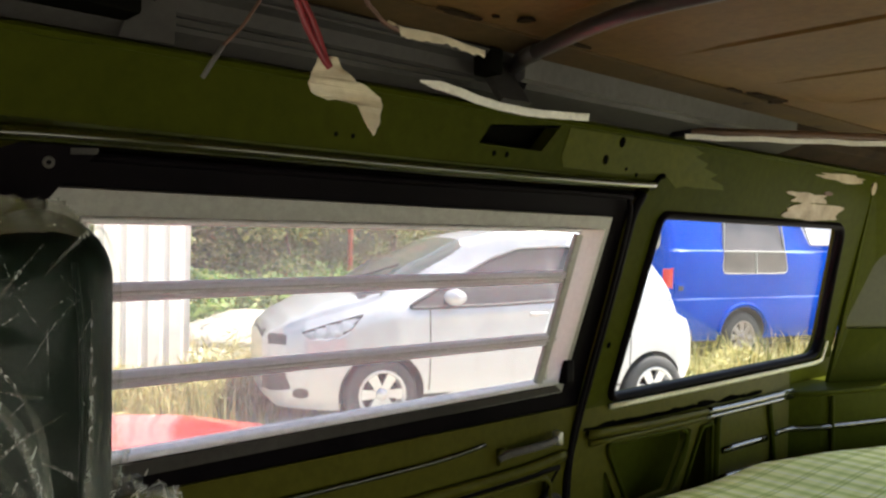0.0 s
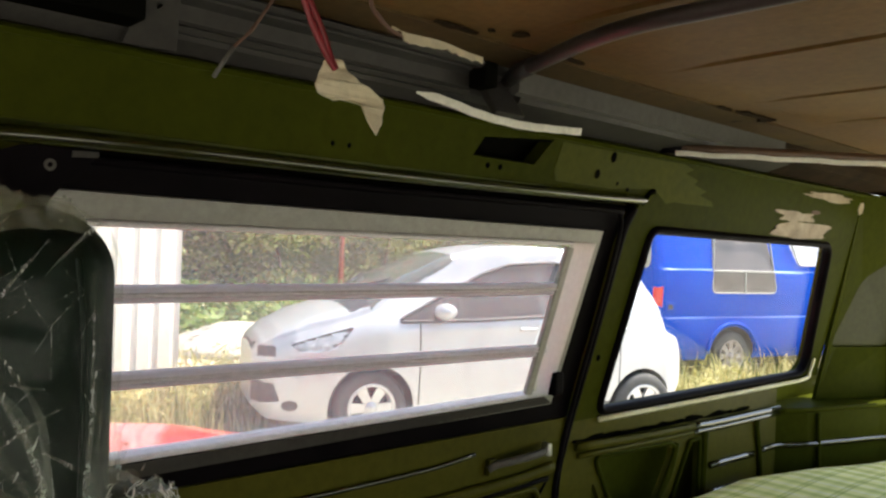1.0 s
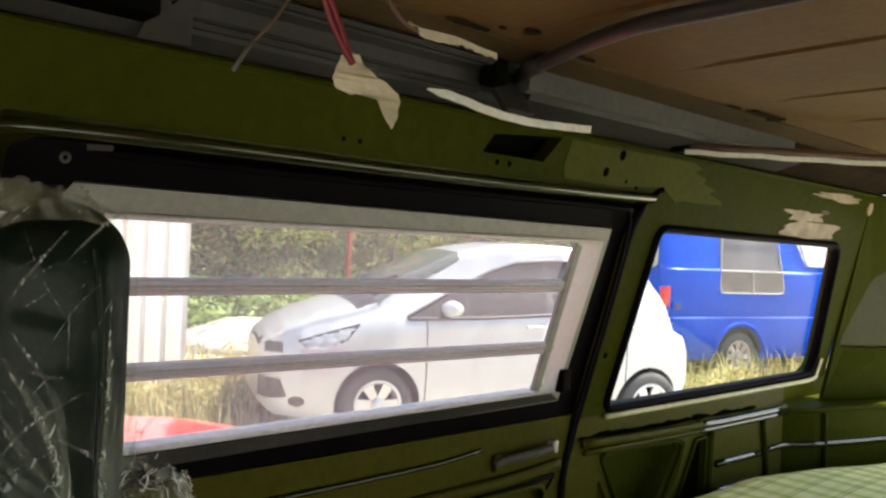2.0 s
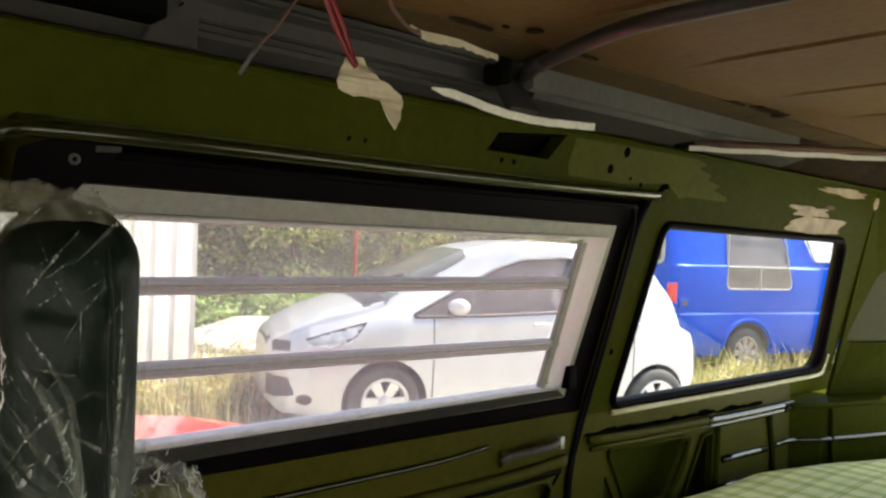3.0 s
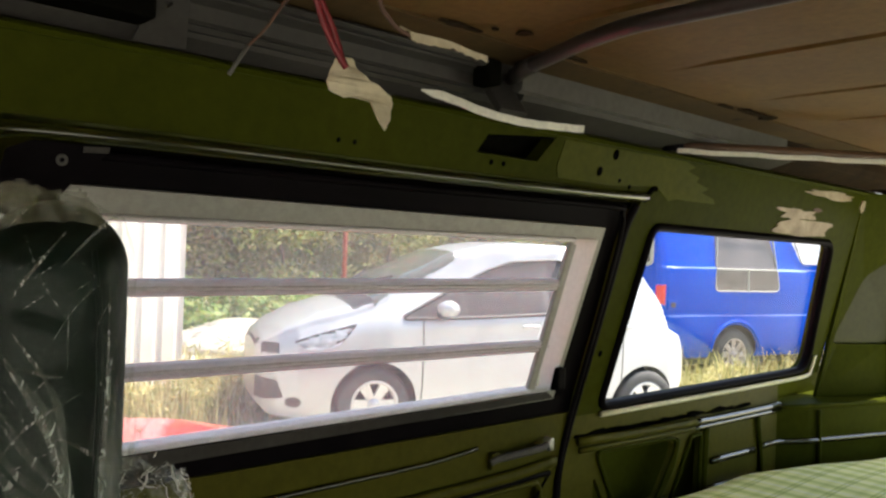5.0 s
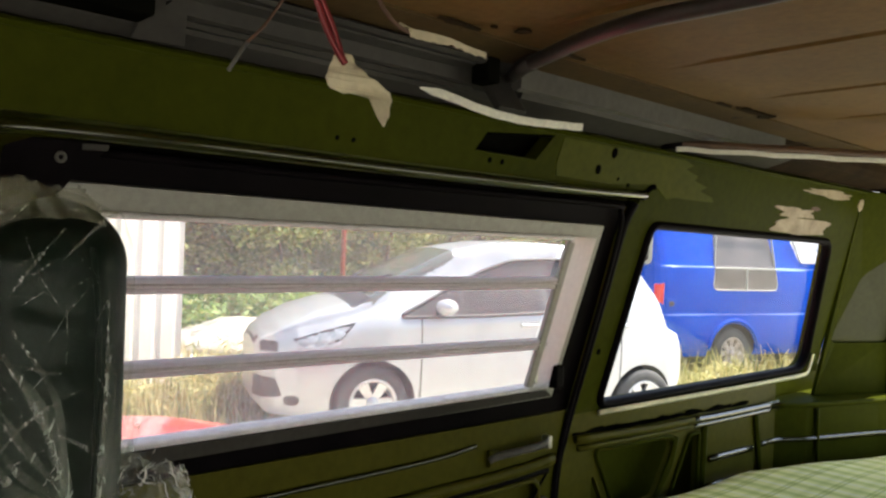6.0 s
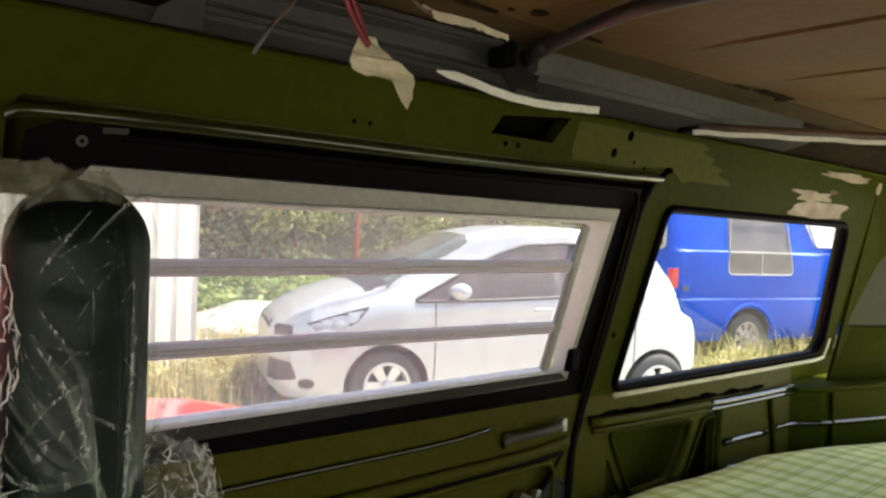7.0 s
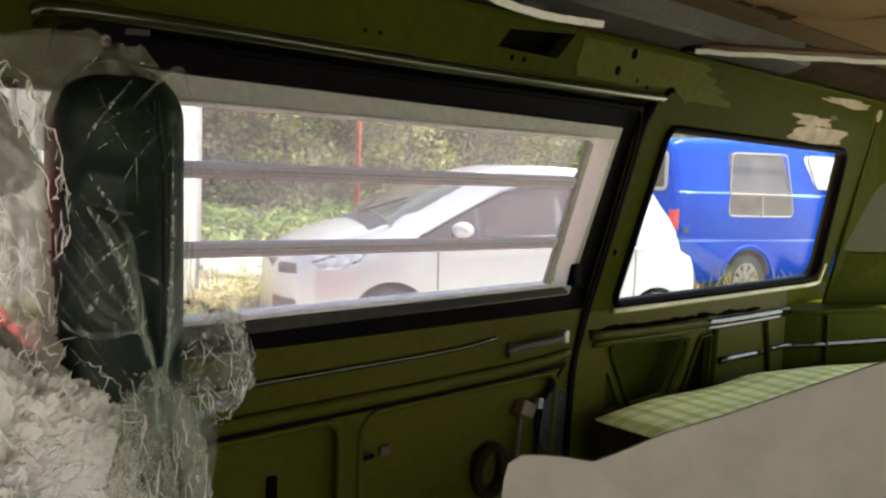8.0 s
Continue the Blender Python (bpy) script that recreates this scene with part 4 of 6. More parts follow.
# inner handle
hd = part("door_handle", sweep(smooth_path([(1.372, 1.352, 1.018), (1.39, 1.345, 1.026), (1.44, 1.334, 1.031), (1.5, 1.334, 1.033), (1.535, 1.34, 1.036)], 6), rect(0.015, 0.012, 0.004)), GREY_LIGHT, door, "worn grey metal door handle", True)
part("handle_end", turned(box((-0.007, -0.01, -0.014), (0.007, 0.01, 0.014), 0.004), pose(1.537, 1.34, 1.037)), CHROME, hd, smooth=True)
part("handle_pivot", turned(box((-0.012, -0.006, -0.017), (0.012, 0.006, 0.017), 0.004), pose(1.385, 1.355, 1.02)), OLIVE_LIT, hd)
# lock parts and loose cable in the recess
part("rubber_stop", sweep([(1.035, 1.375, 0.864), (1.035, 1.352, 0.864)], circle(0.013, 12)), BLACK, door, "black rubber stop", True)
part("stop_plate", box((1.056, 1.372, 0.853), (1.08, 1.381, 0.872), 0.003), RUST, door)
part("stop_rod", sweep([(0.965, 1.374, 0.85), (1.0, 1.37, 0.857), (1.035, 1.368, 0.862)], circle(0.005, 8)), BLACK, door, smooth=True)
part("cable_plug", turned(box((-0.022, -0.012, -0.016), (0.022, 0.012, 0.016), 0.004), pose(1.44, 1.36, 0.885, 0, 25, 0)), PLUG, door, "dull tan cable plug")
part("cable_plug", turned(box((-0.008, -0.008, -0.012), (0.008, 0.008, 0.012), 0.003), pose(1.482, 1.358, 0.89, 0, 10, 0)), CHROME, door)
part("cable", sweep(smooth_path([(1.565, 1.362, 0.96), (1.53, 1.36, 0.925), (1.5, 1.36, 0.89), (1.49, 1.36, 0.84), (1.48, 1.365, 0.74), (1.47, 1.37, 0.62)], 6), circle(0.003, 6)), BLACK, door, smooth=True)
part("cable", sweep(smooth_path([(1.43, 1.365, 0.87), (1.425, 1.366, 0.8), (1.42, 1.37, 0.7), (1.43, 1.374, 0.6)], 6), circle(0.006, 6)), RUST, door, smooth=True)
disc_loop = [(1.545 + 0.055 * math.cos(a * math.pi / 12), 0.835 + 0.075 * math.sin(a * math.pi / 12)) for a in range(24)]
part("lock_cover", plate(disc_loop, [], lambda u, v: (u, 1.374, v), (0, -0.012, 0)), GREY, door, "grey oval lock cover", False)
part("lock_rim", sweep([(u, 1.362, v) for u, v in disc_loop], circle(0.004, 6), True), GREY, door, smooth=True)
part("strap_loop", sweep([(1.345 + 0.04 * math.cos(a * math.pi / 8), 1.366, 0.765 + 0.05 * math.sin(a * math.pi / 8)) for a in range(16)], circle(0.012, 8), True), DARK_BROWN, door, "dark brown strap loop", True)
part("drain_slot", turned(box((-0.01, -0.004, -0.03), (0.01, 0.004, 0.03), 0.003), pose(0.83, 1.38, 0.835)), SHADE_AND_GLUE, door)

# ---- loose things of the van ----
# rod under the roof
rod = thing("curtain_rod", (1.95, 1.06, 1.68), "dark wooden rod with a pale strip fixed under the roof edge", "rod")
ra, rb2 = Vector((1.775, 1.205, 1.686)), Vector((2.2, 0.895, 1.684))
rdir = (rb2 - ra).normalized()
rpts = [ra + rdir * t for t in (0, 0.2, 0.4, 0.6, 0.8, 1.0, 1.2)]
part("bar", sweep([q + Vector((0, 0, 0.004)) for q in rpts], circle(0.0105, 12), False, (0, 0, 1)), WOOD_ROD, rod, smooth=True)
nrm = rdir.cross(Vector((0, 0, 1)))
nrm = nrm if nrm.dot(Vector((-1, -1, 0))) > 0 else -nrm
# white strip laid along the rod as its highlight
wv = [q + nrm * 0.009 + Vector((0, 0, -0.009 + 0.0015 * math.sin(i * 2.1))) for i, q in enumerate(rpts[0:1] + [ra + rdir * (0.03 + 0.05 * k) for k in range(23)])]
part("pale_strip", sweep(wv, rect(0.004, 0.011, 0.001), False, (0, 0, 1)), STRIP, rod, "peeling white strip")
part("end_cap", sweep([ra - rdir * 0.03 + Vector((0, 0, 0.004)), ra + rdir * 0.012 + Vector((0, 0, 0.004))], circle(0.0125, 12), False, (0, 0, 1)), BLACK, rod, smooth=True)

# white foam strip along the header
fs = thing("foam_strip", (1.2, 1.17, 1.68), "peeling white foam strip along the roof rail", "strip")
sp = smooth_path([(0.972, 1.14, 1.674), (1.029, 1.14, 1.6705), (1.111, 1.14, 1.66), (1.201, 1.14, 1.657), (1.28, 1.14, 1.661), (1.358, 1.14, 1.666)], 8)
part("strip", sweep([q + Vector((0, 0, 0.0004 * math.sin(i * 1.3))) for i, q in enumerate(sp)], rect(0.013, 0.005, 0.001), False, (0, -1, -0.2), lambda s: min(1.0, 0.2 + 7 * s)), STRIP, fs)
# red wires hanging from the ceiling, ends wrapped in masking tape
wire = thing("taped_wires", (0.43, 0.61, 1.752), "red wires hanging from the ceiling, ends wrapped in masking tape", "wires")
for dx, bend in ((0.0016, 0.0006), (-0.0016, -0.0008)):
    part("wire", sweep(smooth_path([(0.436 + dx, 0.616, 1.753), (0.424 + dx, 0.6, 1.69), (0.42 + dx, 0.592, 1.62), (0.426 + dx, 0.592, 1.5734), (0.4302 + dx, 0.5906, 1.5626), (0.4374 + dx + bend, 0.5906, 1.5494),
                                    (0.4442 + dx * 0.5, 0.5906, 1.5374), (0.4482, 0.5906, 1.5322)], 6), circle(0.0017, 8)), RED_WIRE, wire, smooth=True)
tp = [(0.4446, 1.537), (0.449, 1.5394), (0.4546, 1.5386), (0.4578, 1.5322), (0.4622, 1.5274), (0.4786, 1.5218), (0.4794, 1.5178), (0.4754, 1.5082), (0.4702, 1.5018),
      (0.467, 1.505), (0.4634, 1.5138), (0.4622, 1.5162), (0.453, 1.5182), (0.4498, 1.5174), (0.4382, 1.5198), (0.4366, 1.5234), (0.4402, 1.529)]


def tape_flag():
    """A flag of tape with soft crumples, two skins a hair apart."""
    u0 = min(q[0] for q in tp)
    loop = [Vector((p[0], p[1])).lerp(Vector((q[0], q[1])), k / 6) for p, q in zip(tp, tp[1:] + tp[:1]) for k in range(6)]
    return plate([(q.x, q.y) for q in loop], [], lambda u, v: (u, 0.5906 + 0.0035 * math.sin((u - u0) * 150) + 0.002 * noise.noise(Vector((u * 160, v * 160, 2.0))) + (v - 1.523) * 0.15, v), (0.0004, 0.0012, 0))


part("tape_wrap", tape_flag(), TAPE, wire, "crumpled masking tape flag")
lone = thing("loose_wire", (0.44, 0.65, 1.752), "thin dark wire with a stripped copper end", "wire")
part("sheath", sweep(smooth_path([(0.452, 0.648, 1.753), (0.45, 0.64, 1.68), (0.446, 0.63, 1.61), (0.4408, 0.6288, 1.5788), (0.4357, 0.6318, 1.572), (0.425, 0.633, 1.555), (0.4148, 0.633, 1.5436)], 6), circle(0.0009, 6)), RUST, lone, smooth=True)
part("stripped_end", sweep([(0.4148, 0.633, 1.5436), (0.4097, 0.633, 1.5355), (0.4046, 0.633, 1.527)], circle(0.0012, 6)), GREY_LIGHT, lone, "bare metal wire end", True)
rw2 = thing("taped_cable", (0.46, 0.58, 1.752), "short dark red cable hanging from the ceiling with a taped end", "cable")
part("sheath", sweep(smooth_path([(0.45, 0.575, 1.753), (0.444, 0.566, 1.66), (0.442, 0.564, 1.6), (0.4486, 0.5651, 1.5633), (0.4579, 0.5688, 1.5559), (0.4671, 0.5718, 1.5526), (0.4782, 0.5733, 1.5511)], 6), circle(0.0012, 6)), RUST, rw2, smooth=True)
random.seed(12)
top = [(0.469, 0.5725, 1.5552), (0.4775, 0.5725, 1.5536), (0.4875, 0.5725, 1.554), (0.5041, 0.5725, 1.5542), (0.5208, 0.5733, 1.5528), (0.5345, 0.5733, 1.552)]
vv, ff = [], []
for i, q in enumerate(smooth_path(top, 5)):
    w = (0.0006, 0.0042, 0.0046, 0.0032, 0.0032, 0.0026)[min(5, i // 5)] + random.uniform(0, 0.0016)
    vv += [tuple(q), (q[0] - 0.0015, q[1] - 0.0012, q[2] - w), (q[0], q[1] + 0.0008, q[2]), (q[0] - 0.0015, q[1] - 0.0004, q[2] - w)]
for i in range(len(vv) // 4 - 1):
    a, b = 4 * i, 4 * i + 4
    ff += [(a, a + 1, b + 1, b), (a + 2, b + 2, b + 3, a + 3), (a + 1, a + 3, b + 3, b + 1), (a, b, b + 2, a + 2)]
part("tape_wrap", (vv, ff), TAPE, rw2, "torn cream masking tape")

# bed with a plaid cover
bed = thing("rear_bed", (2.4, 0.5, 0.45), "rear bed with a green and yellow plaid cover", "bed")
edge = [(1.59, -0.34), (1.59, 1.283), (2.09, 1.29), (2.31, 1.285), (2.44, 1.24), (2.64, 1.2), (2.83, 1.135), (3.1, 1.06), (3.22, 1.0), (3.22, -0.34)]


def cushion():
    """Slightly crowned cushion top with a soft rounded border."""
    nx, ny = 44, 40
    verts, faces = [], []
    def right(x):
        q = edge[1:9]
        for (a, b), (c, d) in zip(q, q[1:]):
            if x <= c:
                return b + (d - b) * max(0, x - a) / (c - a)
        return q[-1][1]
    for i in range(nx + 1):
        x = 1.59 + 1.63 * i / nx
        r = right(x)
        for j in range(ny + 1):
            y = -0.34 + (r + 0.34) * j / ny
            d = min(x - 1.59, r - y, y + 0.34, 3.22 - x)
            soft = 0.006 * (1 - min(1, d / 0.012)) ** 2
            h = 0.862 - soft + 0.005 * noise.noise(Vector((x * 3, y * 3, 0))) + 0.004 * math.sin((x - 1.59) * 9)
            verts.append((x, y, h))
    n = ny + 1
    for i in range(nx):
        for j in range(ny):
            faces.append((i * n + j, (i + 1) * n + j, (i + 1) * n + j + 1, i * n + j + 1))
    k = len(verts)
    rim = [j for j in range(n)] + [i * n + ny for i in range(1, nx + 1)] + [nx * n + j for j in range(ny - 1, -1, -1)] + [i * n for i in range(nx - 1, 0, -1)]
    for i in rim:
        verts.append((verts[i][0], verts[i][1], 0.85))
    for a in range(len(rim)):
        b = (a + 1) % len(rim)
        faces.append((rim[a], rim[b], k + b, k + a))
    return verts, faces


part("cushion", cushion(), PLAID, bed, "plaid cotton cushion", True)
# box and board are coloured near-black as the shade below the cushion
part("bed_base", box((1.62, -0.34, 0.45), (3.2, 1.1, 0.84), 0.004), SHADE_AND_GLUE, bed, "dark bed box")
part("bed_front_board", box((1.596, -0.34, 0.45), (1.62, 1.275, 0.849), 0.004), DARK_BROWN, bed, "dark board under the cushion")
part("fold", sweep(smooth_path([(2.35, 0.75, 0.868), (2.45, 0.72, 0.876), (2.55, 0.71, 0.872), (2.62, 0.69, 0.866)], 6), circle(0.016, 8, 0.5), False, (0, 0, 1)), PLAID, bed, smooth=True)

# front seat wrapped in film
seat = thing("front_seat", (0.3, 0.95, 0.45), "dark front seat wrapped in clear plastic film", "seat")


def slab(x0, x1, y0, y1, z0, z1, lean_x, r, bulge=0.0, n=10, wob=0.0, seed=0.0):
    """A padded backrest: rounded box that leans back; wob crumples it."""
    verts, faces = [], []
    rows, cols = (110, 132) if wob else (130, 60)
    cx, cy = (x0 + x1) / 2, (y0 + y1) / 2
    for i in range(rows + 1):
        t = i / rows
        z = z0 + (z1 - z0) * t
        d = max(0.0, (z - (z1 - r)) / r)
        k = math.sqrt(max(0.02, 1 - min(1, d) ** 2)) if d > 0 else 1.0
        hx = (x1 - x0) / 2 * k * (1 + bulge * math.sin(math.pi * t))
        hy = (y1 - y0) / 2 - 0.10 * (1 - k)
        for j in range(cols):
            a = 2 * math.pi * j / cols
            c, s = math.cos(a), math.sin(a)
            e = 0.45
            px = cx + hx * abs(c) ** e * (1 if c > 0 else -1) + lean_x * t
            py = cy + hy * abs(s) ** e * (1 if s > 0 else -1)
            if wob:
                q = Vector((px * 16 + seed, py * 16, z * 9))
                w = noise.noise(q) * 0.5 + (0.35 - abs(noise.noise(q * 2.3 + Vector((0, 0, z * 7))))) * 0.7 + (0.3 - abs(noise.noise(Vector((px * 60 - z * 25, py * 60, z * 40 + px * 30 + seed))))) * 0.35
                px += wob * w * c
                py += wob * w * s
            verts.append((px, py, z))
    for i in range(rows):
        for j in range(cols):
            q = (j + 1) % cols
            faces.append((i * cols + j, i * cols + q, (i + 1) * cols + q, (i + 1) * cols + j))
    faces.append(tuple(range(cols - 1, -1, -1)))
    faces.append(tuple(rows * cols + j for j in range(cols)))
    return verts, faces


TURN = Matrix.Translation((0.403, 0.88, 0)) @ Matrix.Rotation(radians(-15), 4, 'Z') @ Matrix.Translation((-0.403, -0.88, 0))


def swung(vf):
    return [TURN @ Vector(v) for v in vf[0]], vf[1]


part("backrest", swung(slab(0.343, 0.456, 0.875, 1.19, 0.72, 1.47, 0.0, 0.055, 0.02)), SEAT, seat, "dark green backrest", True)
part("side_piping", turned(sweep(smooth_path([(0.428, 0.873, 1.0), (0.43, 0.872, 1.2), (0.43, 0.8725, 1.36), (0.424, 0.876, 1.43)], 6), circle(0.0022, 6), False, (0, 1, 0)), TURN), SEAT, seat, "", True)
part("seat_cushion", swung(slab(-0.12, 0.38, 0.86, 1.2, 0.62, 0.80, 0, 0.06, 0)), SEAT, seat, smooth=True)
part("seat_box", turned(box((-0.08, 0.9, 0.45), (0.36, 1.18, 0.63), 0.01), TURN), BLACK, seat)
part("plastic_cover", swung(slab(0.337, 0.46, 0.864, 1.19, 0.95, 1.476, 0.0, 0.055, 0.03, wob=0.0045, seed=3.0)), FILM, seat, "clear plastic film pulled over the backrest", True)


def film_sheet(outline, depth, seed, ripple=0.006, step=0.002):
    """A piece of loose film with a ragged outline and soft ripples."""
    u0, u1 = min(q[0] for q in outline), max(q[0] for q in outline)
    z0, z1 = min(q[1] for q in outline), max(q[1] for q in outline)
    nu, nz = int((u1 - u0) / step) + 1, int((z1 - z0) / step) + 1
    verts, faces, index = [], [], {}
    for i in range(nu):
        for j in range(nz):
            u, z = u0 + step * (i + 0.5), z0 + step * (j + 0.5)
            ragged = 0.004 * noise.noise(Vector((u * 90, z * 90, seed)))
            if not inside(outline, u + ragged, z + ragged):
                continue
            ids = []
            for a, b in ((0, 0), (1, 0), (1, 1), (0, 1)):
                key = (i + a, j + b)
                if key not in index:
                    x, h = u0 + step * key[0], z0 + step * key[1]
                    q = Vector((x * 34 + h * 20, h * 14, seed))
                    index[key] = len(verts)
                    verts.append((x, depth + ripple * noise.noise(q) + ripple * (0.3 - abs(noise.noise(q * 2.6))), h))
                ids.append(index[key])
            faces.append(tuple(ids))
    return verts, faces


hood_loop = rounded([(0.27, 1.35), (0.274, 1.43), (0.295, 1.462), (0.345, 1.477), (0.392, 1.478), (0.385, 1.466), (0.358, 1.445), (0.344, 1.405), (0.336, 1.36), (0.31, 1.345)], 0.01, 3)
part("plastic_hood", swung(film_sheet(hood_loop, 0.858, 7.0)), FILM_MILKY, seat, "loose milky film hanging over the seat top", True)
back_loop = rounded([(0.28, 1.42), (0.3, 1.468), (0.35, 1.48), (0.42, 1.474), (0.44, 1.44), (0.33, 1.38)], 0.015, 3)
part("plastic_hood", swung(film_sheet(back_loop, 0.9, 11.0)), FILM_MILKY, seat, "", True)


loose_loop = rounded([(0.235, 1.2), (0.23, 1.44), (0.3, 1.45), (0.33, 1.4), (0.342, 1.37), (0.346, 1.32), (0.35, 1.25), (0.36, 1.2)], 0.012, 3)
part("loose_film", swung(film_sheet(loose_loop, 0.87, 4.0, 0.01)), FILM_LOOSE, seat, "clear film hanging loose beside the backrest", True)


def creases(seed):
    """Shine on the sharp folds of the taut film over the backrest, put in as narrow tapering ribbons just proud of it.
    """
    random.seed(seed)
    folds = [([(0.328, 1.351), (0.341, 1.327), (0.351, 1.301), (0.358, 1.27)], 0.0018), ([(0.352, 1.313), (0.362, 1.307), (0.378, 1.295)], 0.0012),
             ([(0.317, 1.292), (0.332, 1.315), (0.345, 1.327), (0.364, 1.339)], 0.0010), ([(0.35, 1.408), (0.361, 1.422), (0.372, 1.434), (0.379, 1.436), (0.384, 1.42)], 0.0012),
             ([(0.374, 1.4), (0.374, 1.33), (0.372, 1.26), (0.37, 1.2)], 0.0012), ([(0.326, 1.388), (0.336, 1.405), (0.352, 1.428)], 0.0010), ([(0.33, 1.353), (0.345, 1.348), (0.352, 1.347)], 0.0011)]
    for _ in range(20):
        u, z = random.uniform(0.305, 0.38), random.uniform(1.2, 1.3)
        a, l = random.choice((random.gauss(-0.75, 0.3), random.gauss(0.7, 0.35))), random.uniform(0.008, 0.035)
        folds.append(([(u, z), (u + l * 0.5 * math.cos(a), z + l * 0.5 * math.sin(a) + random.uniform(-0.002, 0.002)), (u + l * math.cos(a), z + l * math.sin(a))], random.uniform(0.0002, 0.00055)))
    for _ in range(9):
        u, z = random.uniform(0.3, 0.36), random.uniform(1.36, 1.44)
        a, l = random.gauss(0.7, 0.3), random.uniform(0.006, 0.02)
        folds.append(([(u, z), (u + l * math.cos(a), z + l * math.sin(a))], random.uniform(0.0002, 0.0004)))
    for _ in range(12):
        u, z = random.uniform(0.3, 0.37), random.uniform(1.22, 1.43)
        a, l = random.choice((random.gauss(0.85, 0.2), random.gauss(-1.0, 0.2), random.gauss(1.5, 0.1))), random.uniform(0.03, 0.07)
        folds.append(([(u, z), (u + l * 0.3 * math.cos(a), z + l * 0.5 * math.sin(a)), (u + l * 0.7 * math.cos(a), z + l * math.sin(a) * 0.9)], random.uniform(0.00012, 0.0003)))
    folds = [(p, w) for p, w in folds if all(0.295 < q[0] < 0.392 and q[1] < 1.442 for q in p)]
    return ribbons(folds, 0.857)


def pleats(seed):
    """Soft pleats where the film is gathered towards one point low on the backrest, and fans out below it."""
    random.seed(seed)
    folds = []
    for k in range(9):
        a = k / 8
        u, z = 0.302 + 0.03 * a + random.uniform(-0.004, 0.004), 1.30 + 0.07 * a + random.uniform(-0.006, 0.006)
        folds.append(([(u, z), (u + 0.022, z - 0.03 - 0.01 * a), (0.357, 1.272 + 0.006 * a), (0.366, 1.245)], random.uniform(0.001, 0.004)))
    for k in range(6):
        u = 0.376 + 0.0035 * k
        folds.append(([(u, 1.36 - 0.01 * k), (u - 0.002, 1.31), (0.372 + 0.001 * k, 1.27), (0.368, 1.24)], random.uniform(0.0008, 0.0026)))
    for k in range(12):
        u = 0.335 + 0.006 * k + random.uniform(-0.003, 0.003)
        folds.append(([(0.366 + random.uniform(-0.003, 0.003), 1.25), (0.5 * (u + 0.366), 1.225), (u, 1.19), (u + random.uniform(-0.01, 0.01), 1.14)], random.uniform(0.0015, 0.005)))
    return ribbons(folds, 0.859)


def ribbons(folds, depth):
    verts, faces = [], []
    for pts, w in folds:
        path = smooth_path([(0.349 + (u - 0.312) * 1.38, 0, 1.462 + (z - 1.442) * 1.3) for u, z in pts], 7)
        k, n = len(verts), len(path)
        for i, q in enumerate(path):
            t = (path[min(n - 1, i + 1)] - path[max(0, i - 1)]).normalized()
            h = 1.3 * w * math.sin(math.pi * (0.06 + 0.88 * i / (n - 1))) * random.uniform(0.7, 1.2)
            s = Vector((-t.z, 0, t.x)) * h
            y = depth + 0.014 * max(0.0, (q.x - 0.447) / 0.014) - 0.002 * random.random()
            verts += [(q.x + s.x, y, q.z + s.z), (q.x, y - 0.0009, q.z), (q.x - s.x, y, q.z - s.z)]
        for i in range(n - 1):
            a, b = k + 3 * i, k + 3 * i + 3
            faces += [(a, a + 1, b + 1, b), (a + 1, a + 2, b + 2, b + 1)]
    return swung((verts, faces))


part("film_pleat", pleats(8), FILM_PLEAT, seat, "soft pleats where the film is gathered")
part("film_shine_line", creases(21), FILM_SHINE, seat, "pale creases in the taut film")


def crumple(cx, cy, cz, rx, ry, rz, seed, sub=6, jitter=0.7):
    """Crumpled film: a lumpy skin folded into sharp little ridges and facets."""
    random.seed(seed)
    b = bmesh.new()
    bmesh.ops.create_icosphere(b, subdivisions=sub, radius=1)
    bmesh.ops.delete(b, geom=[v for v in b.verts if v.co.y > 0.35], context='VERTS')
    step = jitter * 1.1 / 2 ** (sub - 1)
    for v in b.verts:
        d = v.co.normalized()
        k = 0.85 + 0.22 * noise.noise(d * 1.6 + Vector((seed, 0, 0))) + 0.16 * abs(noise.noise(d * 4.0 + Vector((0, seed, 0))))
        w = d + 0.12 * noise.noise_vector(d * 6.0)
        for f, a in ((9.0, 0.11), (19.0, 0.07), (38.0, 0.045)):
            k += a * (0.3 - abs(noise.noise(w * f + Vector((seed, f, 0)))))
        k += random.uniform(-0.5, 0.5) * step * 1.2
        e = d + Vector((random.uniform(-1, 1), random.uniform(-1, 1), random.uniform(-1, 1))) * step
        v.co = Vector((cx + e.x * rx * k, cy + e.y * ry * k, cz + e.z * rz * k))
    return b


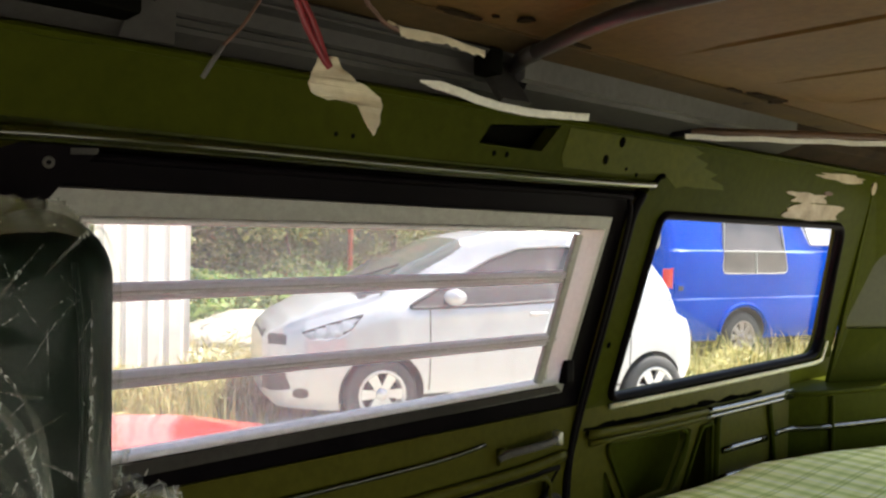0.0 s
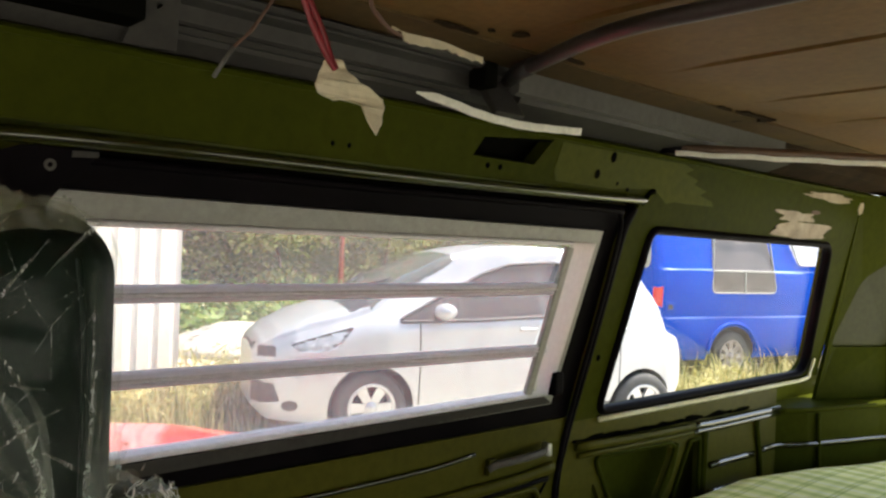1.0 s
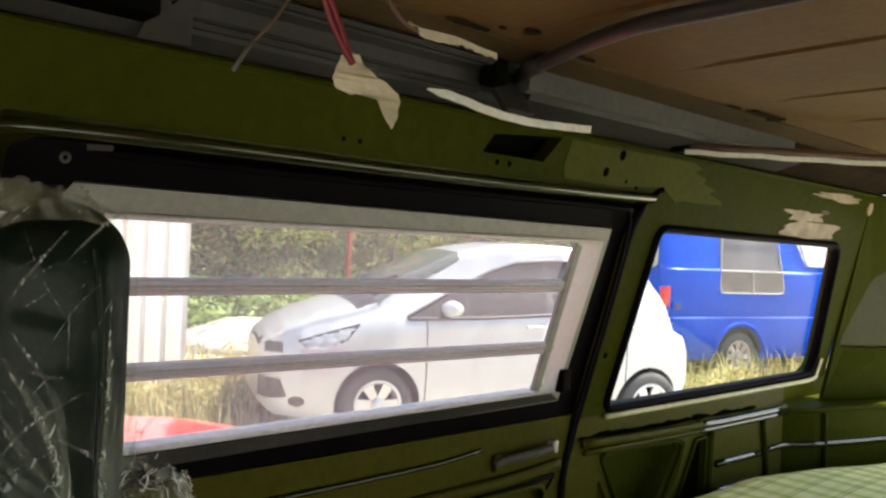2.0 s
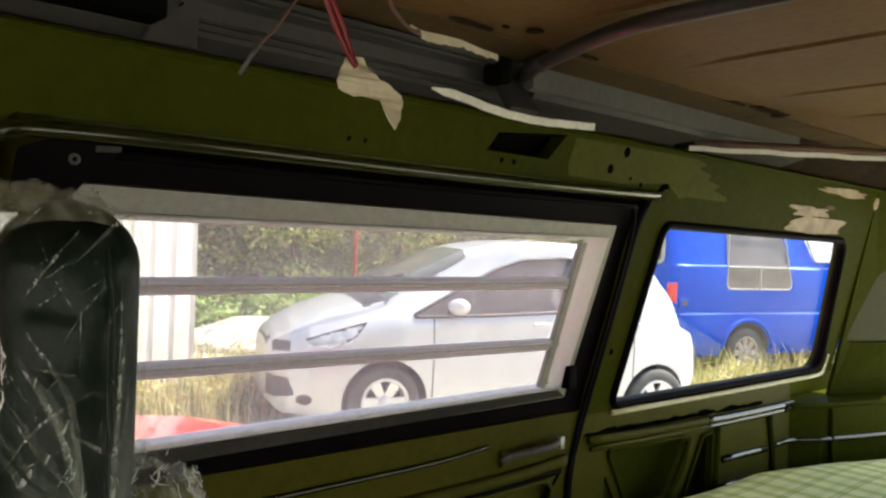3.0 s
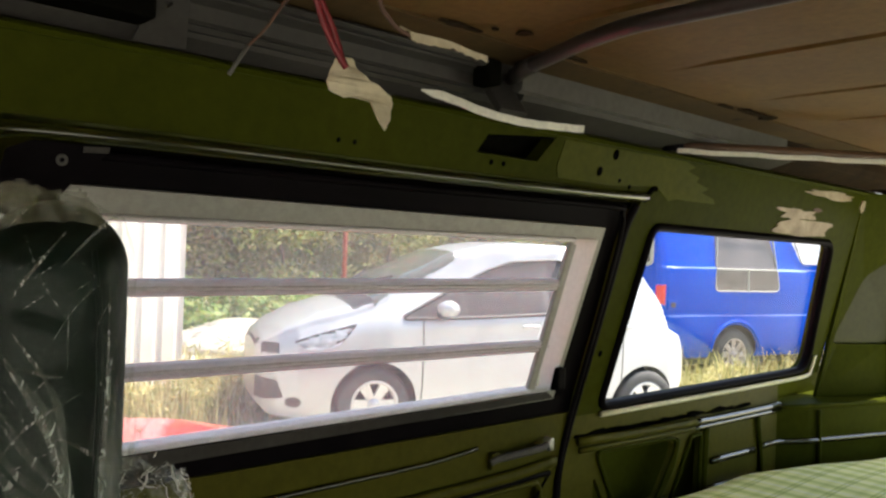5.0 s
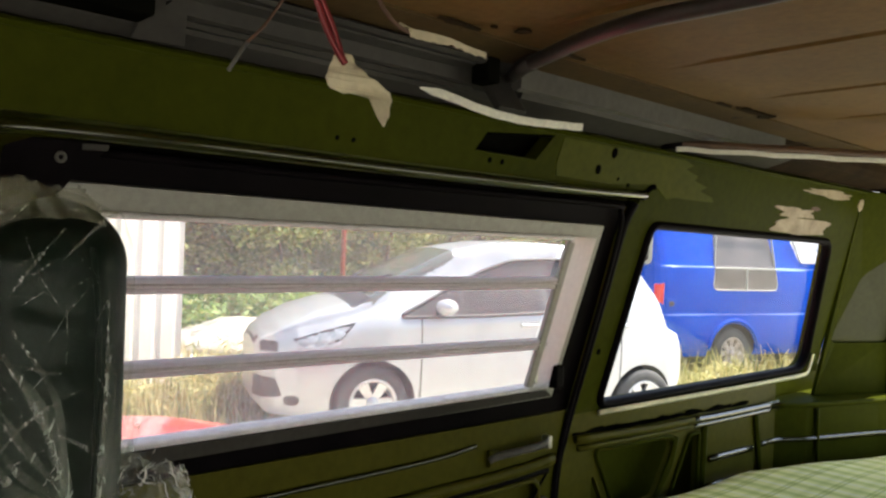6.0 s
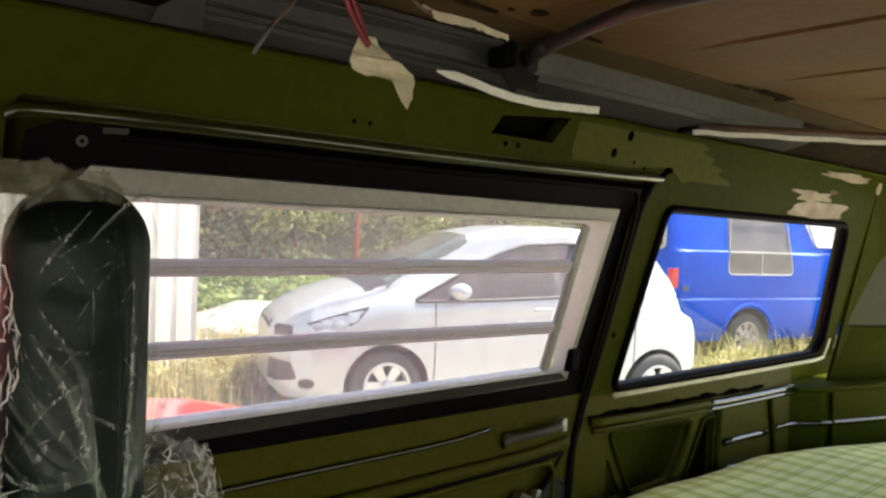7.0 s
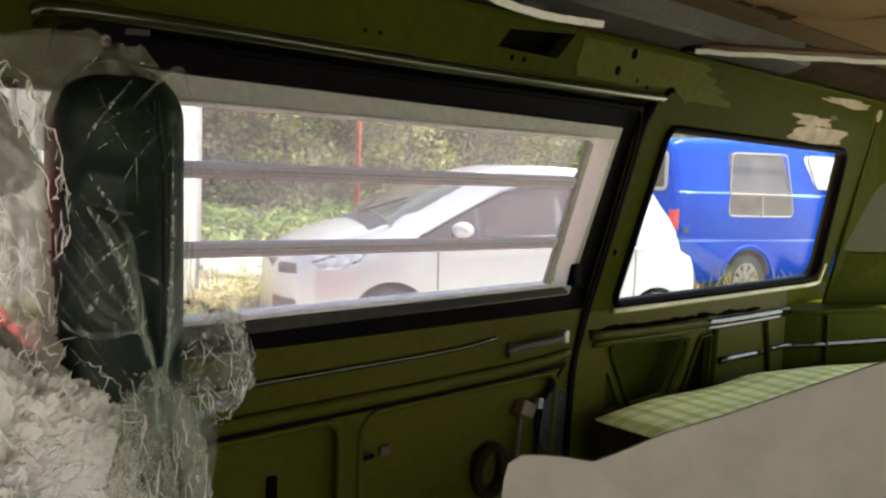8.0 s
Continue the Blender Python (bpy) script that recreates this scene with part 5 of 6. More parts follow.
def glint_lines(cx, cy, cz, rx, ry, rz, n, seed, long, wide, up=0.0):
    """Glints put in as shapes: short bent white ribbons that lie just over a lumpy skin; up makes them run upwards."""
    random.seed(seed)
    verts, faces = [], []
    while n:
        d = Vector((random.gauss(0, 1), -abs(random.gauss(0, 1)), random.gauss(0, 1))).normalized()
        if d.y > -0.12:
            continue
        n -= 1
        t = d.cross(Vector((random.gauss(0, 1), random.gauss(0, 1), random.gauss(0, 1)))).normalized()
        t = (t + Vector((0, 0, up)) * (1 if t.z > 0 else -1)).normalized()
        length, w = random.uniform(0.3, 1.0) ** 1.6 * long, wide * random.uniform(0.4, 1.3)
        turn, m, k = random.gauss(0, 0.5), 7, len(verts)
        p = d.copy()
        for i in range(m):
            side = p.cross(t).normalized()
            lift = 0.93 + 0.1 * noise.noise(p * 7 + Vector((seed, 0, 0))) + 0.025 * random.random()
            h = w * math.sin(math.pi * (0.08 + 0.84 * i / (m - 1)))
            q = Vector((cx + p.x * rx * lift, cy + p.y * ry * lift, cz + p.z * rz * lift))
            verts += [tuple(q + side * h), tuple(q + p * h * 0.9), tuple(q - side * h)]
            p = (p + t * length / (m * max(rx, rz))).normalized()
            t = (t + side * turn * 0.3 + noise.noise_vector(p * 9) * 0.25).normalized()
        for i in range(m - 1):
            a, b = k + 3 * i, k + 3 * i + 3
            faces += [(a, a + 1, b + 1, b), (a + 1, a + 2, b + 2, b + 1)]
    return verts, faces


part("crumpled_film", crumple(0.262, 0.925, 1.085, 0.175, 0.13, 0.2, 1, 7, 0.6), FILM_CRUMPLED, seat, "crumpled clear plastic on the seat", False)
part("film_glint", glint_lines(0.262, 0.925, 1.085, 0.182, 0.138, 0.208, 520, 3, 0.07, 0.0011), FILM_GLINT, seat, "bright folded edges of the clear film")
part("film_glint", glint_lines(0.3, 0.884, 1.33, 0.06, 0.035, 0.13, 150, 14, 0.07, 0.0012, 0.3), FILM_GLINT, seat)
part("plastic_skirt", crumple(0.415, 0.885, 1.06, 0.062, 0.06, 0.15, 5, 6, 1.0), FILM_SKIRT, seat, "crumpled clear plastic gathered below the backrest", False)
part("film_glint", glint_lines(0.415, 0.885, 1.06, 0.064, 0.062, 0.155, 110, 6, 0.07, 0.0009, 0.8), FILM_GLINT, seat)
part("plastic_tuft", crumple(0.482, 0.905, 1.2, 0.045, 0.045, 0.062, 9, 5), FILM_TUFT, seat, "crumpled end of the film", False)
part("film_glint", glint_lines(0.482, 0.905, 1.2, 0.046, 0.046, 0.064, 90, 8, 0.05, 0.0007, 0.7), FILM_GLINT, seat)

# pale foam sheet standing beside the camera
foam = thing("foam_sheet", (0.4, 0.2, 0.45), "thick pale grey foam sheet standing on the van floor", "foam")
FO = Vector((0.343, 0.379, 0))
FD = Vector((0.574, -0.819, 0)).normalized()
FN = Vector((FD.y, -FD.x, 0))
top_line = [(-0.0106, 1.27), (-0.0099, 1.2805), (-0.0087, 1.286), (-0.0044, 1.2893), (0.0018, 1.29), (0.0088, 1.2902), (0.0174, 1.2897), (0.024, 1.293), (0.0385, 1.301),
            (0.054, 1.3077), (0.072, 1.3164), (0.0952, 1.3272), (0.12, 1.338), (0.26, 1.375)]
outline = [(-0.012, 0.45), (-0.011, 1.24)] + top_line + [(0.26, 0.45)]
part("sheet", plate(rounded(outline, 0.0008, 3), [], lambda u, v: tuple(FO + FD * u + Vector((0, 0, v))), tuple(FN * -0.0015)), FOAM, foam)


# ---- outside: vehicles ----
def lerp_table(table, u):
    for (a, b), (c, d) in zip(table, table[1:]):
        if u <= c:
            t = max(0.0, (u - a) / (c - a))
            t = t * t * (3 - 2 * t) * 0.35 + t * 0.65
            return b + (d - b) * t
    return table[-1][1]


def r_top(line, z):
    return z > line[-1][1] - 0.09


def nearest_on(poly, u, z):
    best, at = 9.0, None
    for i in range(len(poly)):
        (a, b), (c, d) = poly[i - 1], poly[i]
        du, dz = c - a, d - b
        t = max(0.0, min(1.0, ((u - a) * du + (z - b) * dz) / max(1e-9, du * du + dz * dz)))
        p, q = a + du * t, b + dz * t
        e = math.hypot(p - u, q - z)
        if e < best:
            best, at = e, (p, q)
    return best, at


def across(line, r, z, v):
    """Half width of a section at height z, near its r-th point."""
    for k in range(max(0, r - 2), min(len(line) - 1, r + 2)):
        (v0, z0), (v1, z1) = line[k], line[k + 1]
        if min(z0, z1) <= z <= max(z0, z1) and abs(z1 - z0) > 1e-6:
            return v0 + (v1 - v0) * (z - z0) / (z1 - z0)
    return v


def vehicle_shell(us, section, region, rows=60, outlines=(), v_min=0.3, edge_v=None):
    """Lofts cross-sections along the length and sorts the faces into named regions.
    section(u) gives the half profile from sill to the middle of the roof."""
    grid = []
    for u in us:
        prof = smooth_path([(v, z, 0) for v, z in section(u)], 12)
        seg = [0.0]
        for a, b in zip(prof, prof[1:]):
            seg.append(seg[-1] + (b - a).length)
        line, k = [], 0
        for r in range(rows + 1):
            s = seg[-1] * r / rows
            while k < len(seg) - 2 and seg[k + 1] < s:
                k += 1
            t = (s - seg[k]) / max(1e-9, seg[k + 1] - seg[k])
            q = prof[k].lerp(prof[k + 1], min(1, max(0, t)))
            line.append((q.x, q.y))
        grid.append(line)
    cell = 0.0125
    bounds = [(min(q[0] for q in o) - 0.03, max(q[0] for q in o) + 0.03, min(q[1] for q in o) - 0.03, max(q[1] for q in o) + 0.03) for o in outlines]
    spots = []
    for i, u in enumerate(us):
        vb = edge_v(u) if edge_v else None
        row = []
        for v, z in grid[i]:
            q = (u, v, z)
            if v > v_min:
                for o, (a, b, c, d) in zip(outlines, bounds):
                    if a < u < b and c < z < d:
                        e, p = nearest_on(o, u, z)
                        if e < cell:
                            q = (p[0], across(grid[i], len(row), p[1], v), p[1])
                            break
            if vb is not None and q[0] == u and abs(v - vb) < 0.011 and r_top(grid[i], z):
                q = (u, vb, z)
            row.append(q)
        spots.append(row)
    parts = {}
    for side in (1, -1):
        for i in range(len(us) - 1):
            for r in range(rows):
                c = [spots[i][r], spots[i + 1][r], spots[i + 1][r + 1], spots[i][r + 1]]
                m = [sum(q[k] for q in c) / 4 for k in range(3)]
                name = region(m[0], m[1], m[2], r / rows, side)
                if name is None:
                    continue
                vs, fs, index = parts.setdefault(name, ([], [], {}))
                ids = []
                for di, dr in ((0, 0), (1, 0), (1, 1), (0, 1)):
                    key = (i + di, r + dr, side if r + dr < rows else 0)
                    if key not in index:
                        index[key] = len(vs)
                        u, v, z = spots[i + di][r + dr]
                        vs.append((u, -v * side, z))
                    ids.append(index[key])
                fs.append(tuple(ids) if side == 1 else tuple(reversed(ids)))
    for end, i in (("front", 0), ("rear", len(us) - 1)):
        vs, fs, _ = parts["body"]
        k = len(vs)
        ring = [(us[i], -v, z) for v, z in grid[i]] + [(us[i], v, z) for v, z in reversed(grid[i][:-1])]
        vs.extend(ring)
        fs.append(tuple(range(k, k + len(ring))) if i else tuple(range(k + len(ring) - 1, k - 1, -1)))
    return {n: (v, f) for n, (v, f, _) in parts.items()}


def islands(vf):
    """Splits a (verts, faces) pair into its connected pieces."""
    vs, fs = vf
    up = list(range(len(vs)))

    def root(i):
        while up[i] != i:
            up[i] = up[up[i]]
            i = up[i]
        return i
    for f in fs:
        for k in f[1:]:
            up[root(k)] = root(f[0])
    groups = {}
    for f in fs:
        groups.setdefault(root(f[0]), []).append(f)
    out = []
    for g in groups.values():
        if len(g) < 4:
            continue
        ids = sorted({k for f in g for k in f})
        at = {k: n for n, k in enumerate(ids)}
        out.append(([vs[k] for k in ids], [tuple(at[k] for k in f) for f in g]))
    return out


def lathe(profile, n=36):
    """Turns (radius, across) pairs round the wheel's axle (local y)."""
    verts, faces = [], []
    for k in range(n):
        a = 2 * math.pi * k / n
        verts += [(r * math.cos(a), y, r * math.sin(a)) for r, y in profile]
    m = len(profile)
    for k in range(n):
        for j in range(m - 1):
            a, b = k * m + j, ((k + 1) % n) * m + j
            faces.append((a, b, b + 1, a + 1))
    return verts, faces


def wheel(parent, m, r, rim_r, rim_mat, spokes, width=0.19):
    """Tyre with a rim; the outer face looks to local -y."""
    h = width / 2
    prof = [(rim_r, h), (rim_r + 0.02, h + 0.005), (r - 0.03, h), (r - 0.008, h - 0.025), (r, h - 0.05), (r, -h + 0.05), (r - 0.008, -h + 0.025), (r - 0.03, -h), (rim_r + 0.02, -h - 0.005), (rim_r, -h)]
    def place(vf):
        return [m @ Vector(v) for v in vf[0]], vf[1]
    w = part("wheel", place(lathe(prof)), TYRE, parent, "", True)
    rim = part("rim", place(lathe([(rim_r, -h + 0.005), (rim_r - 0.012, -h - 0.004), (rim_r - 0.03, -h + 0.012), (rim_r - 0.035, h - 0.05), (0.03, h - 0.05)])), rim_mat, w, "", True)
    bms = []
    for k in range(spokes):
        a = 2 * math.pi * k / spokes
        b = bmesh.new()
        bmesh.ops.create_cube(b, size=1)
        for v in b.verts:
            far = v.co.x > 0
            x = rim_r - 0.02 if far else 0.03
            zz = v.co.z * (0.085 if far else 0.06)
            v.co = Vector((x, -h + (0.018 if far else 0.03) + (v.co.y + 0.5) * 0.03, zz))
        turned(b, Matrix.Rotation(-a, 4, 'Y'))
        bms.append(b)
    for b in bms:
        part("spoke", turned(b, m), rim_mat, w)
    part("hub_cap", place(lathe([(0.05, -h + 0.03), (0.045, -h + 0.012), (0.0, -h + 0.008)], 20)), rim_mat, w, "", True)
    part("brake_disc", place(lathe([(rim_r - 0.04, h - 0.06), (rim_r - 0.04, h - 0.07), (0.0, h - 0.07)], 24)), TRIM_BLACK, w)
    return w


def fine_range(a, b, step, cuts=()):
    us = [a + (b - a) * k / round((b - a) / step) for k in range(round((b - a) / step) + 1)]
    for c in cuts:
        us = [u for u in us if abs(u - c) > 0.011] + [c - 0.006, c + 0.006]
    return sorted(us)


WHEELS = ((0.88, 0.215, 0.34), (3.36, 0.15, 0.33))


def hatchback(name, label, paint, at, heading, group="", screen=()):
    """A small five-door car. Local x runs from nose to tail, -y is the side that faces the yard."""
    car = thing(name, at, label, "car", group)
    place = Matrix.Translation(at) @ Matrix.Rotation(heading, 4, 'Z')
    top = [(0.0, 0.66), (0.06, 0.74), (0.2, 0.83), (0.43, 0.93), (0.7, 1.0), (0.83, 1.05), (1.22, 1.28), (1.62, 1.45), (1.95, 1.515), (2.4, 1.53),
           (2.9, 1.515), (3.23, 1.47), (3.36, 1.39), (3.49, 1.17), (3.58, 0.97), (3.63, 0.84), (3.75, 0.79), (3.83, 0.71), (3.86, 0.55)]
    if screen:
        top = list(screen) + top[9:]
    wide = [(0.0, 0.42), (0.05, 0.56), (0.15, 0.68), (0.3, 0.76), (0.6, 0.82), (1.0, 0.845), (2.0, 0.85), (3.0, 0.84), (3.4, 0.8), (3.6, 0.77), (3.75, 0.74), (3.83, 0.68), (3.86, 0.58)]
    belt = [(0.0, 0.6), (0.3, 0.72), (1.0, 0.86), (2.0, 0.93), (3.0, 0.98), (3.5, 1.0), (3.86, 0.8)]
    sill = [(0.0, 0.2), (0.1, 0.12), (0.5, 0.09), (3.2, 0.12), (3.7, 0.17), (3.86, 0.22)]

    def section(u):
        t, w, b, s = lerp_table(top, u), lerp_table(wide, u), lerp_table(belt, u), lerp_table(sill, u)
        b = min(b, t - 0.06)
        cab = max(0.0, t - b - 0.08)
        return [(w * 0.9, s), (w * 0.975, s + (b - s) * 0.22), (w, s + (b - s) * 0.5), (w * 0.992, s + (b - s) * 0.8), (w * 0.965, b),
                (w * 0.955 - cab * 0.36, b + cab * 0.6 + 0.02), (w * 0.9 - cab * 0.45, t - 0.035), (w * 0.5, t - 0.006), (0.0, t + 0.012)]

    dlo = rounded([(1.06, 0.885), (1.55, 1.13), (1.86, 1.275), (2.12, 1.36), (2.5, 1.385), (2.8, 1.37), (2.95, 1.31), (3.08, 1.15), (3.04, 1.0), (2.6, 0.945), (1.8, 0.905)], 0.02, 3)
    head = rounded([(0.25, 0.705), (0.33, 0.645), (0.52, 0.66), (0.63, 0.72), (0.74, 0.85), (0.55, 0.8), (0.42, 0.76)], 0.01, 3)
    tail = rounded([(3.47, 1.08), (3.54, 0.98), (3.59, 0.88), (3.54, 0.86), (3.49, 0.94)], 0.01, 3)
    fog = [(0.26 + 0.06 * math.cos(a * math.pi / 10), 0.235 + 0.042 * math.sin(a * math.pi / 10)) for a in range(20)]
    intake = [(-0.1, 0.25), (0.06, 0.24), (0.19, 0.27), (0.14, 0.4), (-0.1, 0.42)]
    arches = [[(c + r * math.cos(a * math.pi / 24), h + r * math.sin(a * math.pi / 24)) for a in range(48)] for c, h, r in WHEELS]

    def region(u, v, z, s, side):
        for c, h, r in WHEELS:
            if v > 0.4 and z < 0.7 and math.hypot(u - c, z - h) < r:
                return None
        if v > 0.35 and inside(dlo, u, z) and not (screen and u < 1.4):
            if abs(u - 2.36 - (z - 1.0) * 0.12) < 0.03 or abs(u - 1.62) < 0.012 and z < 1.2:
                return "window_post"
            return "side_window"
        if (1.36 if screen else 0.87) < u < 1.6 and v < 0.74 - (u - 0.85) * 0.21 and z > lerp_table(top, u) - 0.13:
            return "windscreen"
        if 3.38 < u < 3.52 and v < 0.5 and z > lerp_table(top, u) - 0.05:
            return "rear_window"
        if not screen and 0.69 < u < 0.9 and v < 0.72 and z > lerp_table(top, u) - 0.09:
            return "wiper_cowl"
        if v > 0.3 and inside(head, u, z):
            return "headlight_trim" if nearest_on(head, u, z)[0] < 0.014 and z > 0.7 else "headlight"
        if v > 0.3 and inside(tail, u, z):
            return "tail_light"
        if inside(intake, u, z):
            return "lower_grille"
        if u < 0.15 and 0.6 < z < 0.685 and (v < 0.36 or v > 0.5):
            return "grille"
        if v > 0.4 and inside(fog, u, z):
            return "fog_lamp"
        for c in (1.26, 2.4, 3.1):
            if abs(u - c) < 0.007 and 0.24 < z < 0.95 and v > 0.5:
                return "panel_gap"
        if abs(z - 0.19) < 0.012 and v > 0.5 and 1.2 < u < 3.05:
            return "panel_gap"
        return "body"

    mats = {"body": paint, "arch_lip": TRIM_BLACK, "window_post": TRIM_BLACK, "side_window": CAR_GLASS, "windscreen": CAR_GLASS_PALE, "rear_window": CAR_GLASS,
            "wiper_cowl": TRIM_BLACK, "headlight": LAMP, "headlight_trim": TRIM_BLACK, "tail_light": LAMP, "lower_grille": TRIM_BLACK, "grille": TRIM_BLACK, "fog_lamp": TRIM_BLACK, "panel_gap": TRIM_BLACK}
    shell = vehicle_shell(fine_range(0, 3.86, 0.017, (1.26, 2.4, 3.1)), section, region, 112, [dlo, head, tail, fog, intake, *arches], 0.3, lambda u: 0.74 - (u - 0.85) * 0.21 if 0.83 < u < 1.82 else None)
    for n, vf in shell.items():
        for vs, fs in ([vf] if n == "body" else islands(vf)):
            part(n, ([place @ Vector(v) for v in vs], fs), mats[n], car, "", True)
    def at_skin(u, z, sd):
        line = smooth_path([(v, h, 0) for v, h in section(u)], 12)
        for a, b in zip(line, line[1:]):
            if a.y <= z <= b.y:
                return place @ Vector((u, sd * (a.x + (b.x - a.x) * (z - a.y) / max(1e-6, b.y - a.y) + 0.004), z))
        return place @ Vector((u, sd * line[-3].x, z))

    fine = [Vector(p).lerp(Vector(q), k / 8) for p, q in zip(dlo, dlo[1:] + dlo[:1]) for k in range(8 if (Vector(q) - Vector(p)).length > 0.06 else 1)]
    for sd in (-1, 1):
        part("window_seal", sweep([at_skin(p.x, p.y, sd) for p in fine], circle(0.016, 6), True, (0, 1, 0.1)), TRIM_BLACK, car, "", True)
    # black box fills in for the shade under the car and in its arches
    under = box((0.5, -0.6, 0.1), (3.5, 0.6, 0.45), 0.05)
    part("underbody_shade", turned(under, place), TRIM_BLACK, car)
    for u, h, r in WHEELS:
        for sd in (-1, 1):
            wheel(car, place @ Matrix.Translation((u, 0.735 * sd, h)) @ (Matrix.Identity(4) if sd < 0 else Matrix.Rotation(math.pi, 4, 'Z')), 0.29, 0.195, RIM, 6)
    for sd in (-1, 1):
        mirror_bm = bmesh.new()
        bmesh.ops.create_icosphere(mirror_bm, subdivisions=3, radius=1)
        for v in mirror_bm.verts:
            v.co = Vector((v.co.x * 0.1 + (0.02 if v.co.x < 0 else 0), v.co.y * 0.11, v.co.z * 0.066))
        turned(mirror_bm, place @ Matrix.Translation((1.42, 0.93 * sd, 0.98)))
        mo = part("wing_mirror", mirror_bm, paint, car, "", True)
        part("mirror_arm", turned(box((1.38, 0.8, 0.91), (1.44, 0.9, 0.96), 0.01) if sd > 0 else box((1.38, -0.9, 0.91), (1.44, -0.8, 0.96), 0.01), place), TRIM_BLACK, mo)
        for u in (2.2, 3.1):
            part("door_handle", turned(box((u - 0.08, 0.838 * sd - 0.02, 0.815), (u + 0.08, 0.838 * sd + 0.02, 0.845), 0.012), place), paint, car, "", True)
        low, high = ((1.35, 1.03), (1.49, 1.29)) if screen else ((0.78, 1.07), (1.09, 1.22))
        part("wiper", turned(sweep([(low[0], 0.12 * sd + 0.1, low[1]), (high[0], 0.5 * sd, high[1])], rect(0.02, 0.012)), place), TRIM_BLACK, car)
    part("aerial", turned(sweep([(2.0, 0, 1.515), (2.1, 0, 1.6)], circle(0.008, 6)), place), TRIM_BLACK, car)
    return car


# nose of the silver car, and its heading: from nose to tail along the axis
axis = Vector((2.285, -0.97, 0)).normalized()
side_in = Vector((0.39, 0.92, 0)).normalized()
nose = Vector((4.084, 5.194, 0)) - axis * 0.88 + side_in * 0.80
hatchback("silver_car", "silver five-door hatchback parked on the dry yard", SILVER, (nose.x, nose.y, 0.0), math.atan2(axis.y, axis.x), "parked vehicles")
RED_POSE = (1.95, 2.5, -0.08), math.radians(183)
hatchback("red_car", "red small car parked beside the van", RED, *RED_POSE, "parked vehicles", ((0.0, 0.68), (0.06, 0.76), (0.2, 0.84), (0.45, 0.89), (0.8, 0.93), (1.1, 0.96), (1.34, 1.0), (1.5, 1.28), (1.7, 1.45), (1.95, 1.51)))


def old_van():
    """A blue full-size van seen from its rear quarter. Local x from the tail forwards, the seen side at -y."""
    d = Vector((0.96, -0.27, 0)).normalized()
    corner_at = Vector((9.62, 6.135, 0.0))
    ang = math.atan2(d.y, d.x)
    at = (corner_at.x, corner_at.y, -0.04)
    van = thing("blue_van", at, "bright blue panel van with curtained side windows standing in dry grass", "van", "parked vehicles")
    place = Matrix.Translation(at) @ Matrix.Rotation(ang, 4, 'Z') @ Matrix.Translation((0, 0.98, 0))
    top = [(0.0, 1.95), (0.08, 2.06), (0.3, 2.12), (1.5, 2.16), (3.4, 2.14), (3.75, 2.02), (4.25, 1.5), (4.35, 1.3), (4.9, 1.16), (5.05, 1.0), (5.1, 0.7)]
    wide = [(0.0, 0.88), (0.05, 0.94), (0.15, 0.97), (0.5, 0.985), (4.2, 0.985), (4.8, 0.93), (5.1, 0.85)]

    def section(u):
        t, w = lerp_table(top, u), lerp_table(wide, u)
        b = min(1.36, t - 0.12)
        cab = max(0.0, t - b - 0.1)
        return [(w * 0.93, 0.12), (w * 0.985, 0.3), (w * 0.99, 0.68), (w * 0.975, 0.715), (w * 0.985, 0.8), (w, 1.1), (w * 0.99, b), (w * 0.975, b + 0.03),
                (w * 0.96 - cab * 0.12, b + cab * 0.6 + 0.03), (w * 0.9 - cab * 0.18, t - 0.05), (w * 0.55, t - 0.008), (0, t + 0.01)]

    win_a = rounded([(1.06, 1.93), (2.14, 1.95), (2.26, 1.05), (0.98, 1.05)], 0.09, 5)
    win_b = rounded([(2.55, 1.95), (3.35, 1.95), (3.3, 1.47), (2.75, 1.47)], 0.08, 5)

    flares = [[(c + r * math.cos(a * math.pi / 24) / 0.95, 0.15 + r * math.sin(a * math.pi / 24)) for a in range(48)] for c in (1.40, 4.35) for r in (0.43, 0.47)]

    def region(u, v, z, s, side):
        for c in (1.40, 4.35):
            r = math.hypot((u - c) * 0.95, z - 0.15)
            if r < 0.43 and v > 0.55 and z < 0.8:
                return None
            if r < 0.47 and v > 0.55 and z < 0.8:
                return "arch_flare"
        if v > 0.6 and z < 2.0:
            if inside(win_a, u, z):
                return "side_window"
            if inside(win_b, u, z):
                return "front_window"
            if abs(z - 1.365) < 0.012 and u > 0.1:
                return "pinstripe"
            # paler line painted along the crease as its highlight
            if abs(z - 0.705) < 0.008:
                return "body_crease"
            if u < 0.1 and 0.86 < z < 1.12 and v > 0.7:
                return "tail_light"
        if 3.8 < u < 4.3 and v < 0.75 and z > 1.35 and s > 0.5:
            return "windscreen"
        return "body"

    mats = {"body": BLUE, "arch_flare": BLUE, "side_window": PALE_GLASS, "front_window": BLIND, "pinstripe": BLUE_PALE, "body_crease": BLUE_PALE, "tail_light": TAIL, "windscreen": CAR_GLASS}
    for n, (vs, fs) in vehicle_shell(fine_range(0, 5.1, 0.022), section, region, 116, [win_a, win_b, *flares]).items():
        for vs, fs in ([(vs, fs)] if n == "body" else islands((vs, fs))):
            part(n, ([place @ Vector(v) for v in vs], fs), mats[n], van, "pale curtain behind the glass" if n == "side_window" else "", True)

    def at_side(u, z, off=0.0):
        w = lerp_table(wide, u)
        cab = max(0.0, lerp_table(top, u) - 1.46)
